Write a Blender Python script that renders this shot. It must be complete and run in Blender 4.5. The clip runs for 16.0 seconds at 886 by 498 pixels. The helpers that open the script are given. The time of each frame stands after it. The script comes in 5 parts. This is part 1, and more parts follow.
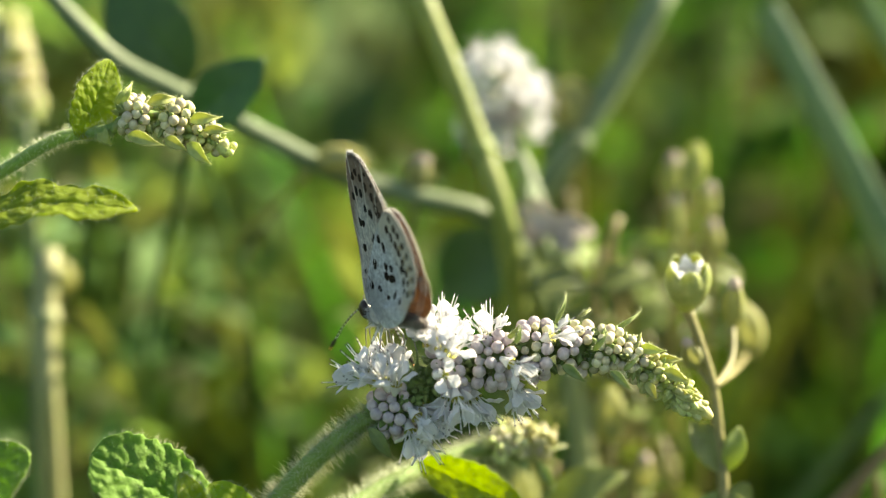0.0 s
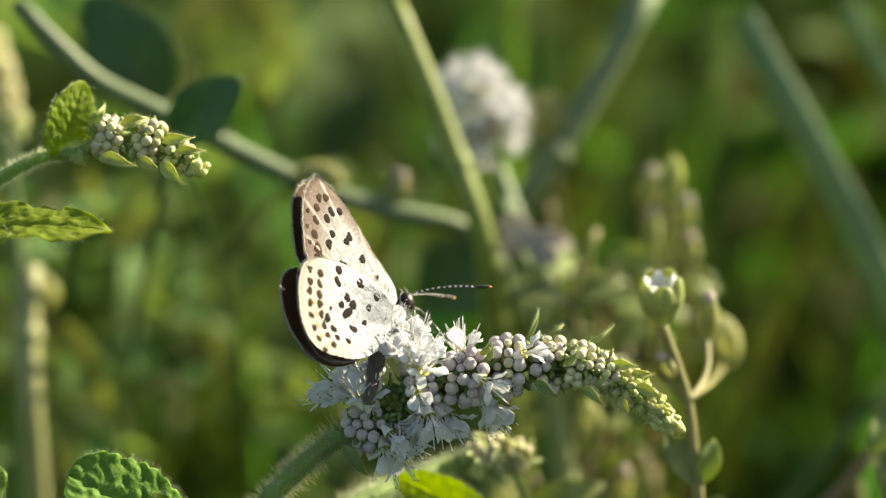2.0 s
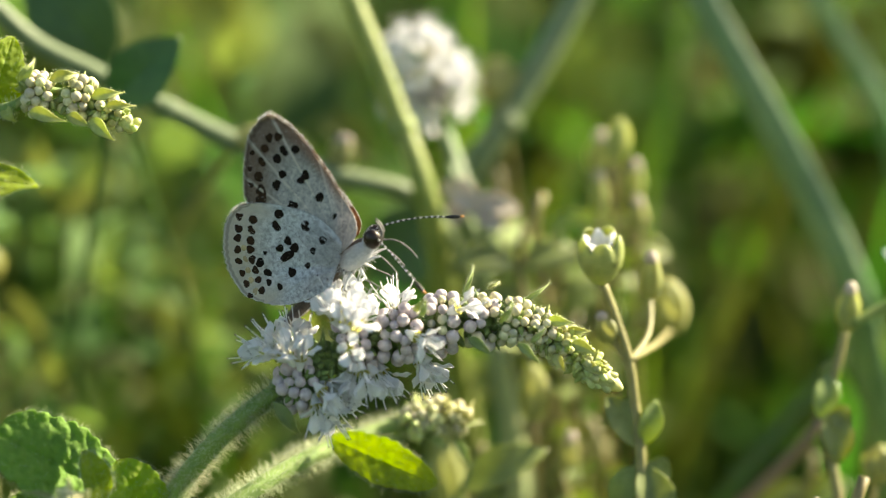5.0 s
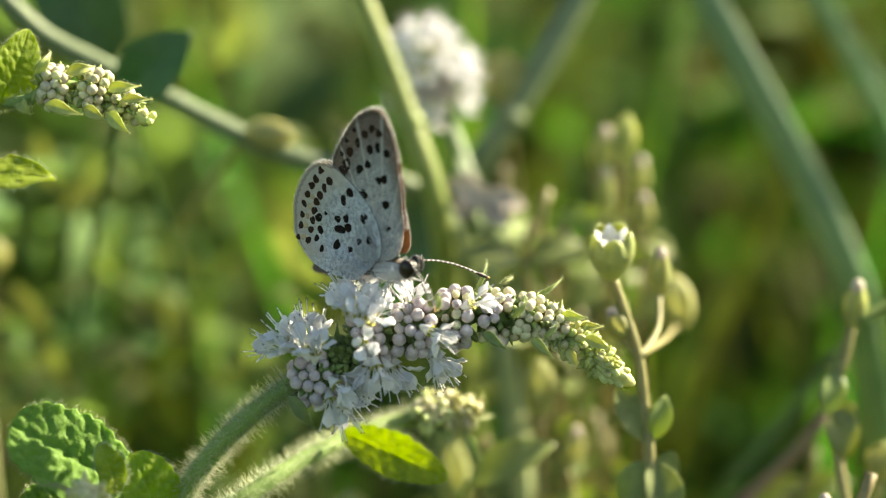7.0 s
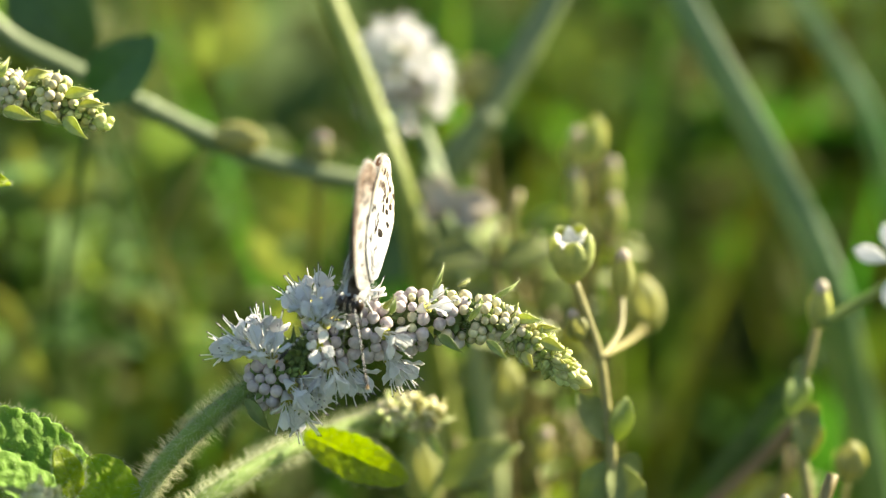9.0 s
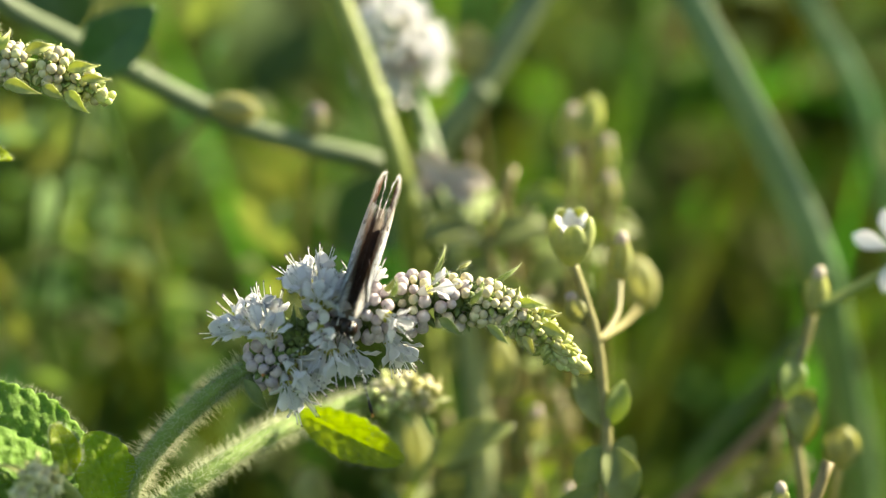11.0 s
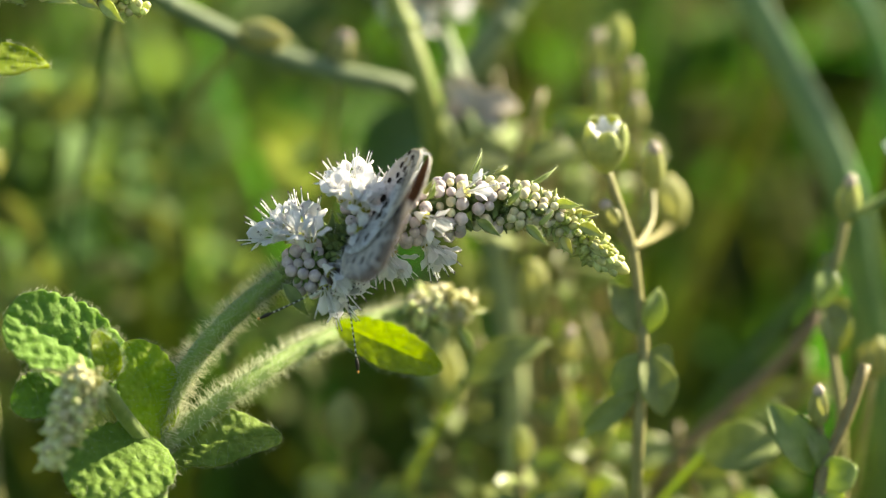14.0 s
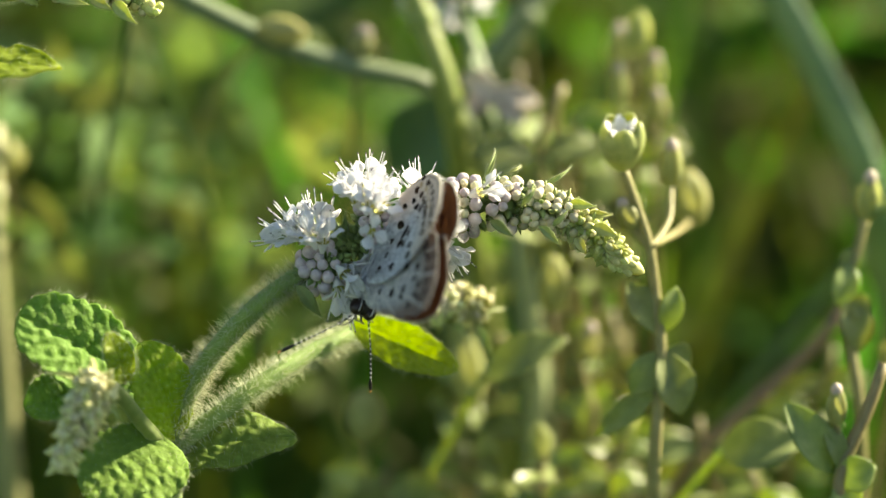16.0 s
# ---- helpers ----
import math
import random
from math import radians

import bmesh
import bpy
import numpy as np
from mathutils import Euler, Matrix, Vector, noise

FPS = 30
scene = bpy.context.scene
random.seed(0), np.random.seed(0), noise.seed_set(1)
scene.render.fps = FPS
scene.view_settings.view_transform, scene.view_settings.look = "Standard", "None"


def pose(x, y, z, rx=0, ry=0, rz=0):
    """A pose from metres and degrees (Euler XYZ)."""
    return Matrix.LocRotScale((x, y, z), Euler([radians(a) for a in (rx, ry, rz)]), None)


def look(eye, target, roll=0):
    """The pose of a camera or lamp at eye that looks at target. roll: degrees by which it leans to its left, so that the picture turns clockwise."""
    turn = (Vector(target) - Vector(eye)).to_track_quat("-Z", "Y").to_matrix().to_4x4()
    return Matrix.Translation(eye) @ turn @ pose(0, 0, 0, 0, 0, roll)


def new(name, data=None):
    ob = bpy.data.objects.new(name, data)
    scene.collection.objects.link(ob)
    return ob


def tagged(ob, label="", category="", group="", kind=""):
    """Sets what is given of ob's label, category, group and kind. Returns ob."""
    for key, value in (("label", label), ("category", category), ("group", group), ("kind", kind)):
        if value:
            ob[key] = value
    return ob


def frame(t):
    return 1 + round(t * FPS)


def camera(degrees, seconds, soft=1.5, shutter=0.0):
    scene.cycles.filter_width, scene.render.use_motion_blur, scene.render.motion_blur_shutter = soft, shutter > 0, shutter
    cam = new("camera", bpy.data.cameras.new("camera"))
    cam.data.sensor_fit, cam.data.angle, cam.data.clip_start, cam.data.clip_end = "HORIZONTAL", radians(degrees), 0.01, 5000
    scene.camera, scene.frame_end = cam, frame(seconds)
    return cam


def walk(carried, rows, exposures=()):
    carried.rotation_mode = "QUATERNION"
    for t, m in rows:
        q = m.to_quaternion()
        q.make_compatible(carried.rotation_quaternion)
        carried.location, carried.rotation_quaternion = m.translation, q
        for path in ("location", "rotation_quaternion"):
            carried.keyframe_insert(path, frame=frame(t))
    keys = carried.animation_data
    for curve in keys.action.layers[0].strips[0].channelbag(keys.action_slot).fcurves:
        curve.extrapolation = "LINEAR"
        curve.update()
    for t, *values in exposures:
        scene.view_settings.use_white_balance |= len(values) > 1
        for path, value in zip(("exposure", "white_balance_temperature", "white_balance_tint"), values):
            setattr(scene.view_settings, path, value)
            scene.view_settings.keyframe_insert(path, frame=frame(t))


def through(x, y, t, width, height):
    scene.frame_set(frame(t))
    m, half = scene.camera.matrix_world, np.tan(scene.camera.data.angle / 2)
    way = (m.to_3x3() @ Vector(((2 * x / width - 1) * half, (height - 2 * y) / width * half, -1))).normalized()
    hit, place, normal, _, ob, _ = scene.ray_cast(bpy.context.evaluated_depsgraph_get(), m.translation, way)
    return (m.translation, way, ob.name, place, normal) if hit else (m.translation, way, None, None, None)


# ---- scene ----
cam = camera(16.0, 16.0, 1.2)
# a macro lens, focused on the flower spike
cam.data.dof.use_dof = True
cam.data.dof.focus_distance = 0.2930
cam.data.dof.aperture_fstop = 11.0
PATH = [
    (0, (-0.01270, -0.27806, 0.44467), (0.00076, 0.67114, 0.13026), 0.93),
    (0.5, (-0.01149, -0.27951, 0.44632), (-0.00322, 0.66949, 0.13115), 0.62),
    (1, (-0.01251, -0.27917, 0.44903), (-0.00200, 0.66768, 0.12754), 0.69),
    (1.5, (-0.00868, -0.28036, 0.44547), (-0.00172, 0.66979, 0.13374), 0.09),
    (2, (-0.00801, -0.27901, 0.44775), (-0.00177, 0.66921, 0.13021), 0.29),
    (2.5, (-0.00817, -0.27853, 0.44719), (-0.00307, 0.66953, 0.12912), 0.45),
    (3, (-0.00670, -0.27950, 0.44559), (-0.00159, 0.66941, 0.13008), 0.15),
    (3.5, (-0.00577, -0.28000, 0.44453), (0.00026, 0.66938, 0.13046), 0.01),
    (4, (0.00082, -0.27813, 0.44405), (-0.00331, 0.67010, 0.12650), -0.19),
    (4.5, (0.00317, -0.27674, 0.44302), (-0.00294, 0.67161, 0.12587), -0.27),
    (5, (0.00000, -0.27742, 0.44014), (0.00000, 0.67364, 0.13112), 0.00),
    (5.2, (-0.00217, -0.27715, 0.44099), (0.00326, 0.67351, 0.13079), 0.37),
    (7.5, (-0.00541, -0.27886, 0.44045), (0.00904, 0.67155, 0.12979), 0.59),
    (8, (-0.00233, -0.27817, 0.44201), (0.00876, 0.67086, 0.12702), 0.38),
    (8.5, (0.00105, -0.27795, 0.44394), (0.00344, 0.67018, 0.12604), 0.28),
    (9, (0.00469, -0.27944, 0.44140), (-0.00182, 0.67081, 0.12997), -0.01),
    (9.2, (0.00142, -0.28054, 0.43892), (0.00255, 0.67142, 0.13269), 0.21),
    (11.3, (-0.00147, -0.27613, 0.44602), (0.01014, 0.66622, 0.11161), 1.63),
    (11.5, (-0.00009, -0.27687, 0.44428), (0.00483, 0.66677, 0.11334), 1.46),
    (12, (-0.00711, -0.28053, 0.43953), (0.01482, 0.66614, 0.11809), 1.53),
    (12.5, (-0.00344, -0.28394, 0.43517), (0.00998, 0.66701, 0.12611), 0.73),
    (13, (-0.00514, -0.28448, 0.43498), (0.00941, 0.66538, 0.12265), 0.71),
    (13.5, (-0.00168, -0.28230, 0.43441), (0.00982, 0.66538, 0.11538), 0.66),
    (14, (-0.00627, -0.28199, 0.43154), (0.01260, 0.66757, 0.11854), 0.56),
    (14.5, (-0.00698, -0.27948, 0.43501), (0.00702, 0.66653, 0.11117), 0.65),
    (15, (-0.00523, -0.27909, 0.43283), (0.01112, 0.66825, 0.11301), 0.52),
    (15.5, (-0.00350, -0.28045, 0.43019), (0.00780, 0.66861, 0.11528), 0.34),
    (16, (-0.00143, -0.27990, 0.43482), (-0.00345, 0.66577, 0.10971), 0.04),
]
# the film's own exposure dips while the wings shine white
EXPOSURE = [(0, 2.28), (1, 2.26), (1.5, 2.14), (2, 1.75), (2.5, 1.60), (3, 1.78), (3.5, 2.06), (4, 2.19), (4.5, 2.26), (8, 2.29), (11.5, 2.26), (16, 2.24)]
walk(cam, [(t, look(eye, target, roll)) for t, eye, target, roll in PATH], [(t, ev, 7600, 2) for t, ev in EXPOSURE])

# ---- daylight ----
SUN_AZ, SUN_EL = 30.0, 31.0
world = bpy.data.worlds.new("sky")
scene.world = world
world.use_nodes = True
sky = world.node_tree.nodes.new("ShaderNodeTexSky")
sky.sky_type = "NISHITA"
sky.sun_disc = False
sky.sun_elevation = radians(SUN_EL)
sky.sun_rotation = radians(90 - SUN_AZ)
back = world.node_tree.nodes["Background"]
back.inputs["Strength"].default_value = 0.055
world.node_tree.links.new(sky.outputs["Color"], back.inputs["Color"])
sun = new("sun", bpy.data.lights.new("sun", "SUN"))
sun.data.energy = 5.0
sun.data.angle = radians(0.55)
sun.data.color = (1.0, 0.91, 0.77)
ce, se = math.cos(radians(SUN_EL)), math.sin(radians(SUN_EL))
ca, sa = math.cos(radians(SUN_AZ)), math.sin(radians(SUN_AZ))
sun.matrix_world = look((3 * ce * ca, 3 * ce * sa, 0.35 + 3 * se), (0, 0, 0.35))

# ---- materials ----
MM = 0.001


def surface(name, dark, light, rough=0.5, grain=900.0, bump=0.25, through=0.0, glow=None, spec=0.4, sheen=0.0,
            vary=0.12, island=False, metal=0.0):
    """A procedural surface: two scales of colour noise, fine relief and, for thin tissue, light that passes through."""
    m = bpy.data.materials.new(name)
    m.use_nodes = True
    nt = m.node_tree
    N, L = nt.nodes, nt.links
    b = N["Principled BSDF"]
    out = N["Material Output"]
    co = N.new("ShaderNodeTexCoord")
    n1 = N.new("ShaderNodeTexNoise")
    n1.inputs["Scale"].default_value = grain * 0.22
    n1.inputs["Detail"].default_value = 4
    n2 = N.new("ShaderNodeTexNoise")
    n2.inputs["Scale"].default_value = grain
    n2.inputs["Detail"].default_value = 3
    L.new(co.outputs["Object"], n1.inputs["Vector"])
    L.new(co.outputs["Object"], n2.inputs["Vector"])
    add = N.new("ShaderNodeMath")
    add.operation = "MULTIPLY_ADD"
    add.inputs[1].default_value = 0.45
    L.new(n2.outputs["Fac"], add.inputs[0])
    mul = N.new("ShaderNodeMath")
    mul.operation = "MULTIPLY"
    mul.inputs[1].default_value = 0.55
    L.new(n1.outputs["Fac"], mul.inputs[0])
    L.new(mul.outputs[0], add.inputs[2])
    ramp = N.new("ShaderNodeValToRGB")
    ramp.color_ramp.elements[0].position = 0.33
    ramp.color_ramp.elements[1].position = 0.67
    ramp.color_ramp.elements[0].color = (*dark, 1)
    ramp.color_ramp.elements[1].color = (*light, 1)
    L.new(add.outputs[0], ramp.inputs[0])
    hsv = N.new("ShaderNodeHueSaturation")
    if island:
        rnd = N.new("ShaderNodeNewGeometry").outputs["Random Per Island"]
    else:
        rnd = N.new("ShaderNodeObjectInfo").outputs["Random"]
    vv = N.new("ShaderNodeMapRange")
    vv.inputs["To Min"].default_value = 1 - vary
    vv.inputs["To Max"].default_value = 1 + vary
    L.new(rnd, vv.inputs["Value"])
    L.new(vv.outputs[0], hsv.inputs["Value"])
    hh = N.new("ShaderNodeMapRange")
    hh.inputs["To Min"].default_value = 0.5 - vary * 0.12
    hh.inputs["To Max"].default_value = 0.5 + vary * 0.12
    L.new(rnd, hh.inputs["Value"])
    L.new(hh.outputs[0], hsv.inputs["Hue"])
    L.new(ramp.outputs["Color"], hsv.inputs["Color"])
    L.new(hsv.outputs["Color"], b.inputs["Base Color"])
    b.inputs["Roughness"].default_value = rough
    b.inputs["Specular IOR Level"].default_value = spec
    b.inputs["Metallic"].default_value = metal
    b.inputs["Sheen Weight"].default_value = sheen
    bp = N.new("ShaderNodeBump")
    bp.inputs["Strength"].default_value = bump
    bp.inputs["Distance"].default_value = 0.25 * MM
    L.new(n2.outputs["Fac"], bp.inputs["Height"])
    L.new(bp.outputs["Normal"], b.inputs["Normal"])
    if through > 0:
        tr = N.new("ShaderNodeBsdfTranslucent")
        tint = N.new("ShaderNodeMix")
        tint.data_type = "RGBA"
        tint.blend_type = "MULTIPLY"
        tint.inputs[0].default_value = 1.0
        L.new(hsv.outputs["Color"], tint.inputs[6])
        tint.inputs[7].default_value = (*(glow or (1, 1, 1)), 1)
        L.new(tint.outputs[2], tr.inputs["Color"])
        L.new(bp.outputs["Normal"], tr.inputs["Normal"])
        mix = N.new("ShaderNodeMixShader")
        mix.inputs[0].default_value = through
        L.new(b.outputs[0], mix.inputs[1])
        L.new(tr.outputs[0], mix.inputs[2])
        L.new(mix.outputs[0], out.inputs["Surface"])
    return m


def cells(m, size, depth, pale):
    """The puckered net of a mint leaf: swollen cells of that size, a little paler on their crests."""
    N, L = m.node_tree.nodes, m.node_tree.links
    co = next(n for n in N if n.type == "TEX_COORD")
    vo = N.new("ShaderNodeTexVoronoi")
    vo.feature = "SMOOTH_F1"
    vo.inputs["Scale"].default_value = 1 / size
    vo.inputs["Smoothness"].default_value = 0.6
    L.new(co.outputs["Object"], vo.inputs["Vector"])
    bp = next(n for n in N if n.type == "BUMP")
    b2 = N.new("ShaderNodeBump")
    b2.invert = True
    b2.inputs["Strength"].default_value = 1.0
    b2.inputs["Distance"].default_value = depth
    L.new(vo.outputs["Distance"], b2.inputs["Height"])
    L.new(b2.outputs["Normal"], bp.inputs["Normal"])
    hsv = next(n for n in N if n.type == "HUE_SAT")
    mx = N.new("ShaderNodeMix")
    mx.data_type = "RGBA"
    mr = N.new("ShaderNodeMapRange")
    mr.inputs["From Min"].default_value = 0.45
    mr.inputs["From Max"].default_value = 0.05
    mr.inputs["To Max"].default_value = 0.4
    L.new(vo.outputs["Distance"], mr.inputs["Value"])
    L.new(mr.outputs[0], mx.inputs[0])
    users = [k.to_socket for k in hsv.outputs["Color"].links]
    L.new(hsv.outputs["Color"], mx.inputs[6])
    mx.inputs[7].default_value = (*pale, 1)
    for u in users:
        L.new(mx.outputs[2], u)


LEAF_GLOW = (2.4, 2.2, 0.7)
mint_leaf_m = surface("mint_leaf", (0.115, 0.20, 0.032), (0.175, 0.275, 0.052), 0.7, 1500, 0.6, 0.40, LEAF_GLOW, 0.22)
# paler mint green: the shoot leaves' sunlit look is put into colour
mint_leaf_lit_m = surface("sunlit_mint_leaf", (0.17, 0.26, 0.022), (0.25, 0.34, 0.04), 0.65, 1500, 0.5, 0.58, LEAF_GLOW, 0.25)
cells(mint_leaf_m, 1.0 * MM, 0.30 * MM, (0.19, 0.30, 0.08))
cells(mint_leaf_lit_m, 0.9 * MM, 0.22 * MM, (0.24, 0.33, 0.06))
# brighter, yellower leaf copy: backlight is put into its colour, beside real translucency
backlit_leaf_m = surface("backlit_mint_leaf", (0.19, 0.26, 0.018), (0.28, 0.34, 0.04), 0.5, 1500, 0.4, 0.60, (2.2, 2.1, 0.5), 0.35)
cells(backlit_leaf_m, 0.75 * MM, 0.22 * MM, (0.30, 0.36, 0.05))
stem_m = surface("mint_stem", (0.165, 0.255, 0.065), (0.265, 0.35, 0.115), 0.6, 1200, 0.3, 0.3, (1.6, 1.5, 0.7), 0.3, 0.2)
hair_m = surface("plant_hair", (0.50, 0.54, 0.38), (0.68, 0.70, 0.55), 0.45, 2000, 0.0, 0.45, (1.2, 1.2, 1.0))
young_bract_m = surface("young_bract", (0.30, 0.35, 0.10), (0.47, 0.50, 0.19), 0.5, 1800, 0.3, 0.35, (1.6, 1.5, 0.7))
bract_m = surface("bract", (0.20, 0.26, 0.075), (0.35, 0.39, 0.15), 0.5, 1800, 0.3, 0.25, (1.7, 1.6, 0.7))
calyx_m = surface("calyx", (0.10, 0.16, 0.04), (0.20, 0.26, 0.085), 0.6, 2000, 0.3, 0.2, (1.5, 1.5, 0.8))
bud_lilac_m = surface("bud_lilac", (0.47, 0.395, 0.415), (0.74, 0.66, 0.675), 0.5, 3000, 0.3, 0.25, (1.05, 1, 1.02), vary=0.16)
bud_cream_m = surface("bud_cream", (0.55, 0.50, 0.34), (0.74, 0.68, 0.49), 0.5, 3000, 0.3, 0.25, (1.1, 1.1, 0.9), vary=0.16)
bud_green_m = surface("bud_green", (0.46, 0.49, 0.19), (0.66, 0.66, 0.33), 0.5, 3000, 0.3, 0.25, (1.3, 1.3, 0.7), vary=0.2)
bud_yellow_m = surface("bud_yellow", (0.52, 0.51, 0.27), (0.70, 0.68, 0.41), 0.5, 3000, 0.3, 0.25, (1.2, 1.1, 0.8), vary=0.16)
petal_m = surface("petal", (0.80, 0.80, 0.81), (0.88, 0.875, 0.88), 0.5, 2500, 0.2, 0.5, (1, 1, 1.02), vary=0.05)
filament_m = surface("filament", (0.70, 0.70, 0.70), (0.80, 0.79, 0.79), 0.45, 3000, 0.0, 0.3)
anther_m = surface("anther", (0.05, 0.04, 0.06), (0.11, 0.09, 0.11), 0.6, 5000, 0.2)
throat_m = surface("flower_throat", (0.30, 0.28, 0.03), (0.42, 0.40, 0.08), 0.6, 4000, 0.2)
weed_stem_m = surface("weed_stem", (0.17, 0.15, 0.06), (0.29, 0.25, 0.11), 0.5, 900, 0.2, 0.15, (1.4, 1.3, 0.7))
weed_leaf_m = surface("weed_leaf", (0.155, 0.21, 0.065), (0.29, 0.345, 0.135), 0.4, 900, 0.25, 0.45, (2.1, 1.9, 0.6))
sepal_m = surface("sepal", (0.28, 0.31, 0.11), (0.43, 0.45, 0.20), 0.5, 1500, 0.2, 0.4, (1.4, 1.3, 0.75))
brown_stem_m = surface("brown_stem", (0.13, 0.085, 0.045), (0.22, 0.15, 0.08), 0.6, 900, 0.3)
pink_m = surface("pale_pink_tissue", (0.40, 0.33, 0.27), (0.58, 0.50, 0.42), 0.6, 1200, 0.3, 0.25)
reed_m = surface("reed_blade", (0.11, 0.20, 0.11), (0.20, 0.30, 0.175), 0.45, 500, 0.2, 0.25, (1.5, 1.6, 0.9))
green_reed_m = surface("dark_reed_blade", (0.055, 0.14, 0.02), (0.10, 0.20, 0.035), 0.5, 500, 0.2, 0.3, (1.7, 1.7, 0.6))
stalk_m = surface("green_stalk", (0.16, 0.23, 0.05), (0.27, 0.33, 0.10), 0.5, 600, 0.2, 0.2, (1.5, 1.4, 0.6))
pale_stalk_m = surface("pale_stalk", (0.25, 0.28, 0.12), (0.37, 0.38, 0.19), 0.55, 600, 0.2, 0.15, (1.3, 1.2, 0.7))
grey_stalk_m = surface("grey_green_stalk", (0.11, 0.16, 0.075), (0.18, 0.235, 0.12), 0.55, 600, 0.2, 0.15)
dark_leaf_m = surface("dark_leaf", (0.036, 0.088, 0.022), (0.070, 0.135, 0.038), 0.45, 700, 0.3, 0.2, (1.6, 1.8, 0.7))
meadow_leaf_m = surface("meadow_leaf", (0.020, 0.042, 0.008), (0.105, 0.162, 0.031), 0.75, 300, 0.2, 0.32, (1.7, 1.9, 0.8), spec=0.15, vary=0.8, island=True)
# foliage copies darker and paler than meadow_leaf: shade and sun put into colour
shaded_foliage_m = surface("shaded_foliage", (0.026, 0.050, 0.010), (0.095, 0.138, 0.026), 0.75, 300, 0.2, 0.35, (1.7, 1.9, 0.7), spec=0.15, vary=0.6, island=True)
sunlit_foliage_m = surface("sunlit_foliage", (0.062, 0.105, 0.036), (0.145, 0.205, 0.078), 0.75, 300, 0.2, 0.45, (1.9, 1.8, 0.8), spec=0.15, vary=0.4, island=True)
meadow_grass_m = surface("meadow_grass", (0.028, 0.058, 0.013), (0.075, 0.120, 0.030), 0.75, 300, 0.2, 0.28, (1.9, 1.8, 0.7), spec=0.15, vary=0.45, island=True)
soil_m = surface("soil", (0.014, 0.022, 0.006), (0.040, 0.052, 0.018), 0.95, 60, 0.6, spec=0.1)

# ---- geometry helpers ----
ORIGIN = {}


def thing(name, base, label, category, group="", kind=""):
    ob = new(name)
    ob.empty_display_size = 0.005
    ob.location = base
    ORIGIN[ob] = Vector(base)
    return tagged(ob, label, category, group, kind)


def build(name, geo, mats):
    verts, faces = geo[0], geo[1]
    me = bpy.data.meshes.new(name)
    me.from_pydata([tuple(v) for v in verts], [], [tuple(f) for f in faces])
    for m in mats if isinstance(mats, (list, tuple)) else [mats]:
        me.materials.append(m)
    if len(geo) > 2 and geo[2] is not None:
        me.polygons.foreach_set("material_index", geo[2])
    me.polygons.foreach_set("use_smooth", [True] * len(me.polygons))
    me.update()
    return me


def part(name, geo, mat, parent, label="", kind="", at=None):
    """One mesh under a thing or a part. The vertices are in the world unless at, the part's own place, is given."""
    o = ORIGIN[parent]
    if at is None:
        geo = (np.asarray(geo[0]) - np.array(o), *geo[1:])
        at = o
    ob = new(name, build(name, geo, mat))
    ob.parent = parent
    ob.location = Vector(at) - o
    ORIGIN[ob] = Vector(at)
    return tagged(ob, label, "", "", kind)


def piece(name, mesh, parent, m, label=""):
    """A part that shares its mesh; m is its pose in the world, parents are unturned."""
    ob = new(name, mesh)
    ob.parent = parent
    ob.matrix_basis = Matrix.Translation(-ORIGIN[parent]) @ m
    return tagged(ob, label)


def spline(pts, n):
    """A smooth line of n points, evenly spaced by the root of the gaps, through pts; long gaps do not make it swing out."""
    p = np.array(pts, float)
    p = np.vstack([2 * p[0] - p[1], p, 2 * p[-1] - p[-2]])
    gap = np.sqrt(np.linalg.norm(np.diff(p, axis=0), axis=1)) + 1e-9
    k = np.concatenate([[0], np.cumsum(gap)])
    out = []
    for u in np.linspace(k[1], k[-2] - 1e-9, n):
        i = int(np.clip(np.searchsorted(k, u, "right") - 1, 1, len(pts) - 1))
        t0, t1, t2, t3 = k[i - 1:i + 3]
        a, b, c, d = p[i - 1:i + 3]
        a1 = ((t1 - u) * a + (u - t0) * b) / (t1 - t0)
        a2 = ((t2 - u) * b + (u - t1) * c) / (t2 - t1)
        a3 = ((t3 - u) * c + (u - t2) * d) / (t3 - t2)
        b1 = ((t2 - u) * a1 + (u - t0) * a2) / (t2 - t0)
        b2 = ((t3 - u) * a2 + (u - t1) * a3) / (t3 - t1)
        out.append(((t2 - u) * b1 + (u - t1) * b2) / (t2 - t1))
    return np.array(out)


def frames(path):
    """Tangents and two side vectors along a line."""
    tan = np.gradient(path, axis=0)
    tan /= np.linalg.norm(tan, axis=1)[:, None]
    s = np.cross(tan[0], (0.31, 0.77, 0.55))
    sides = []
    for t in tan:
        s = s - t * (s @ t)
        s /= np.linalg.norm(s)
        sides.append(s)
    sides = np.array(sides)
    return tan, sides, np.cross(tan, sides)


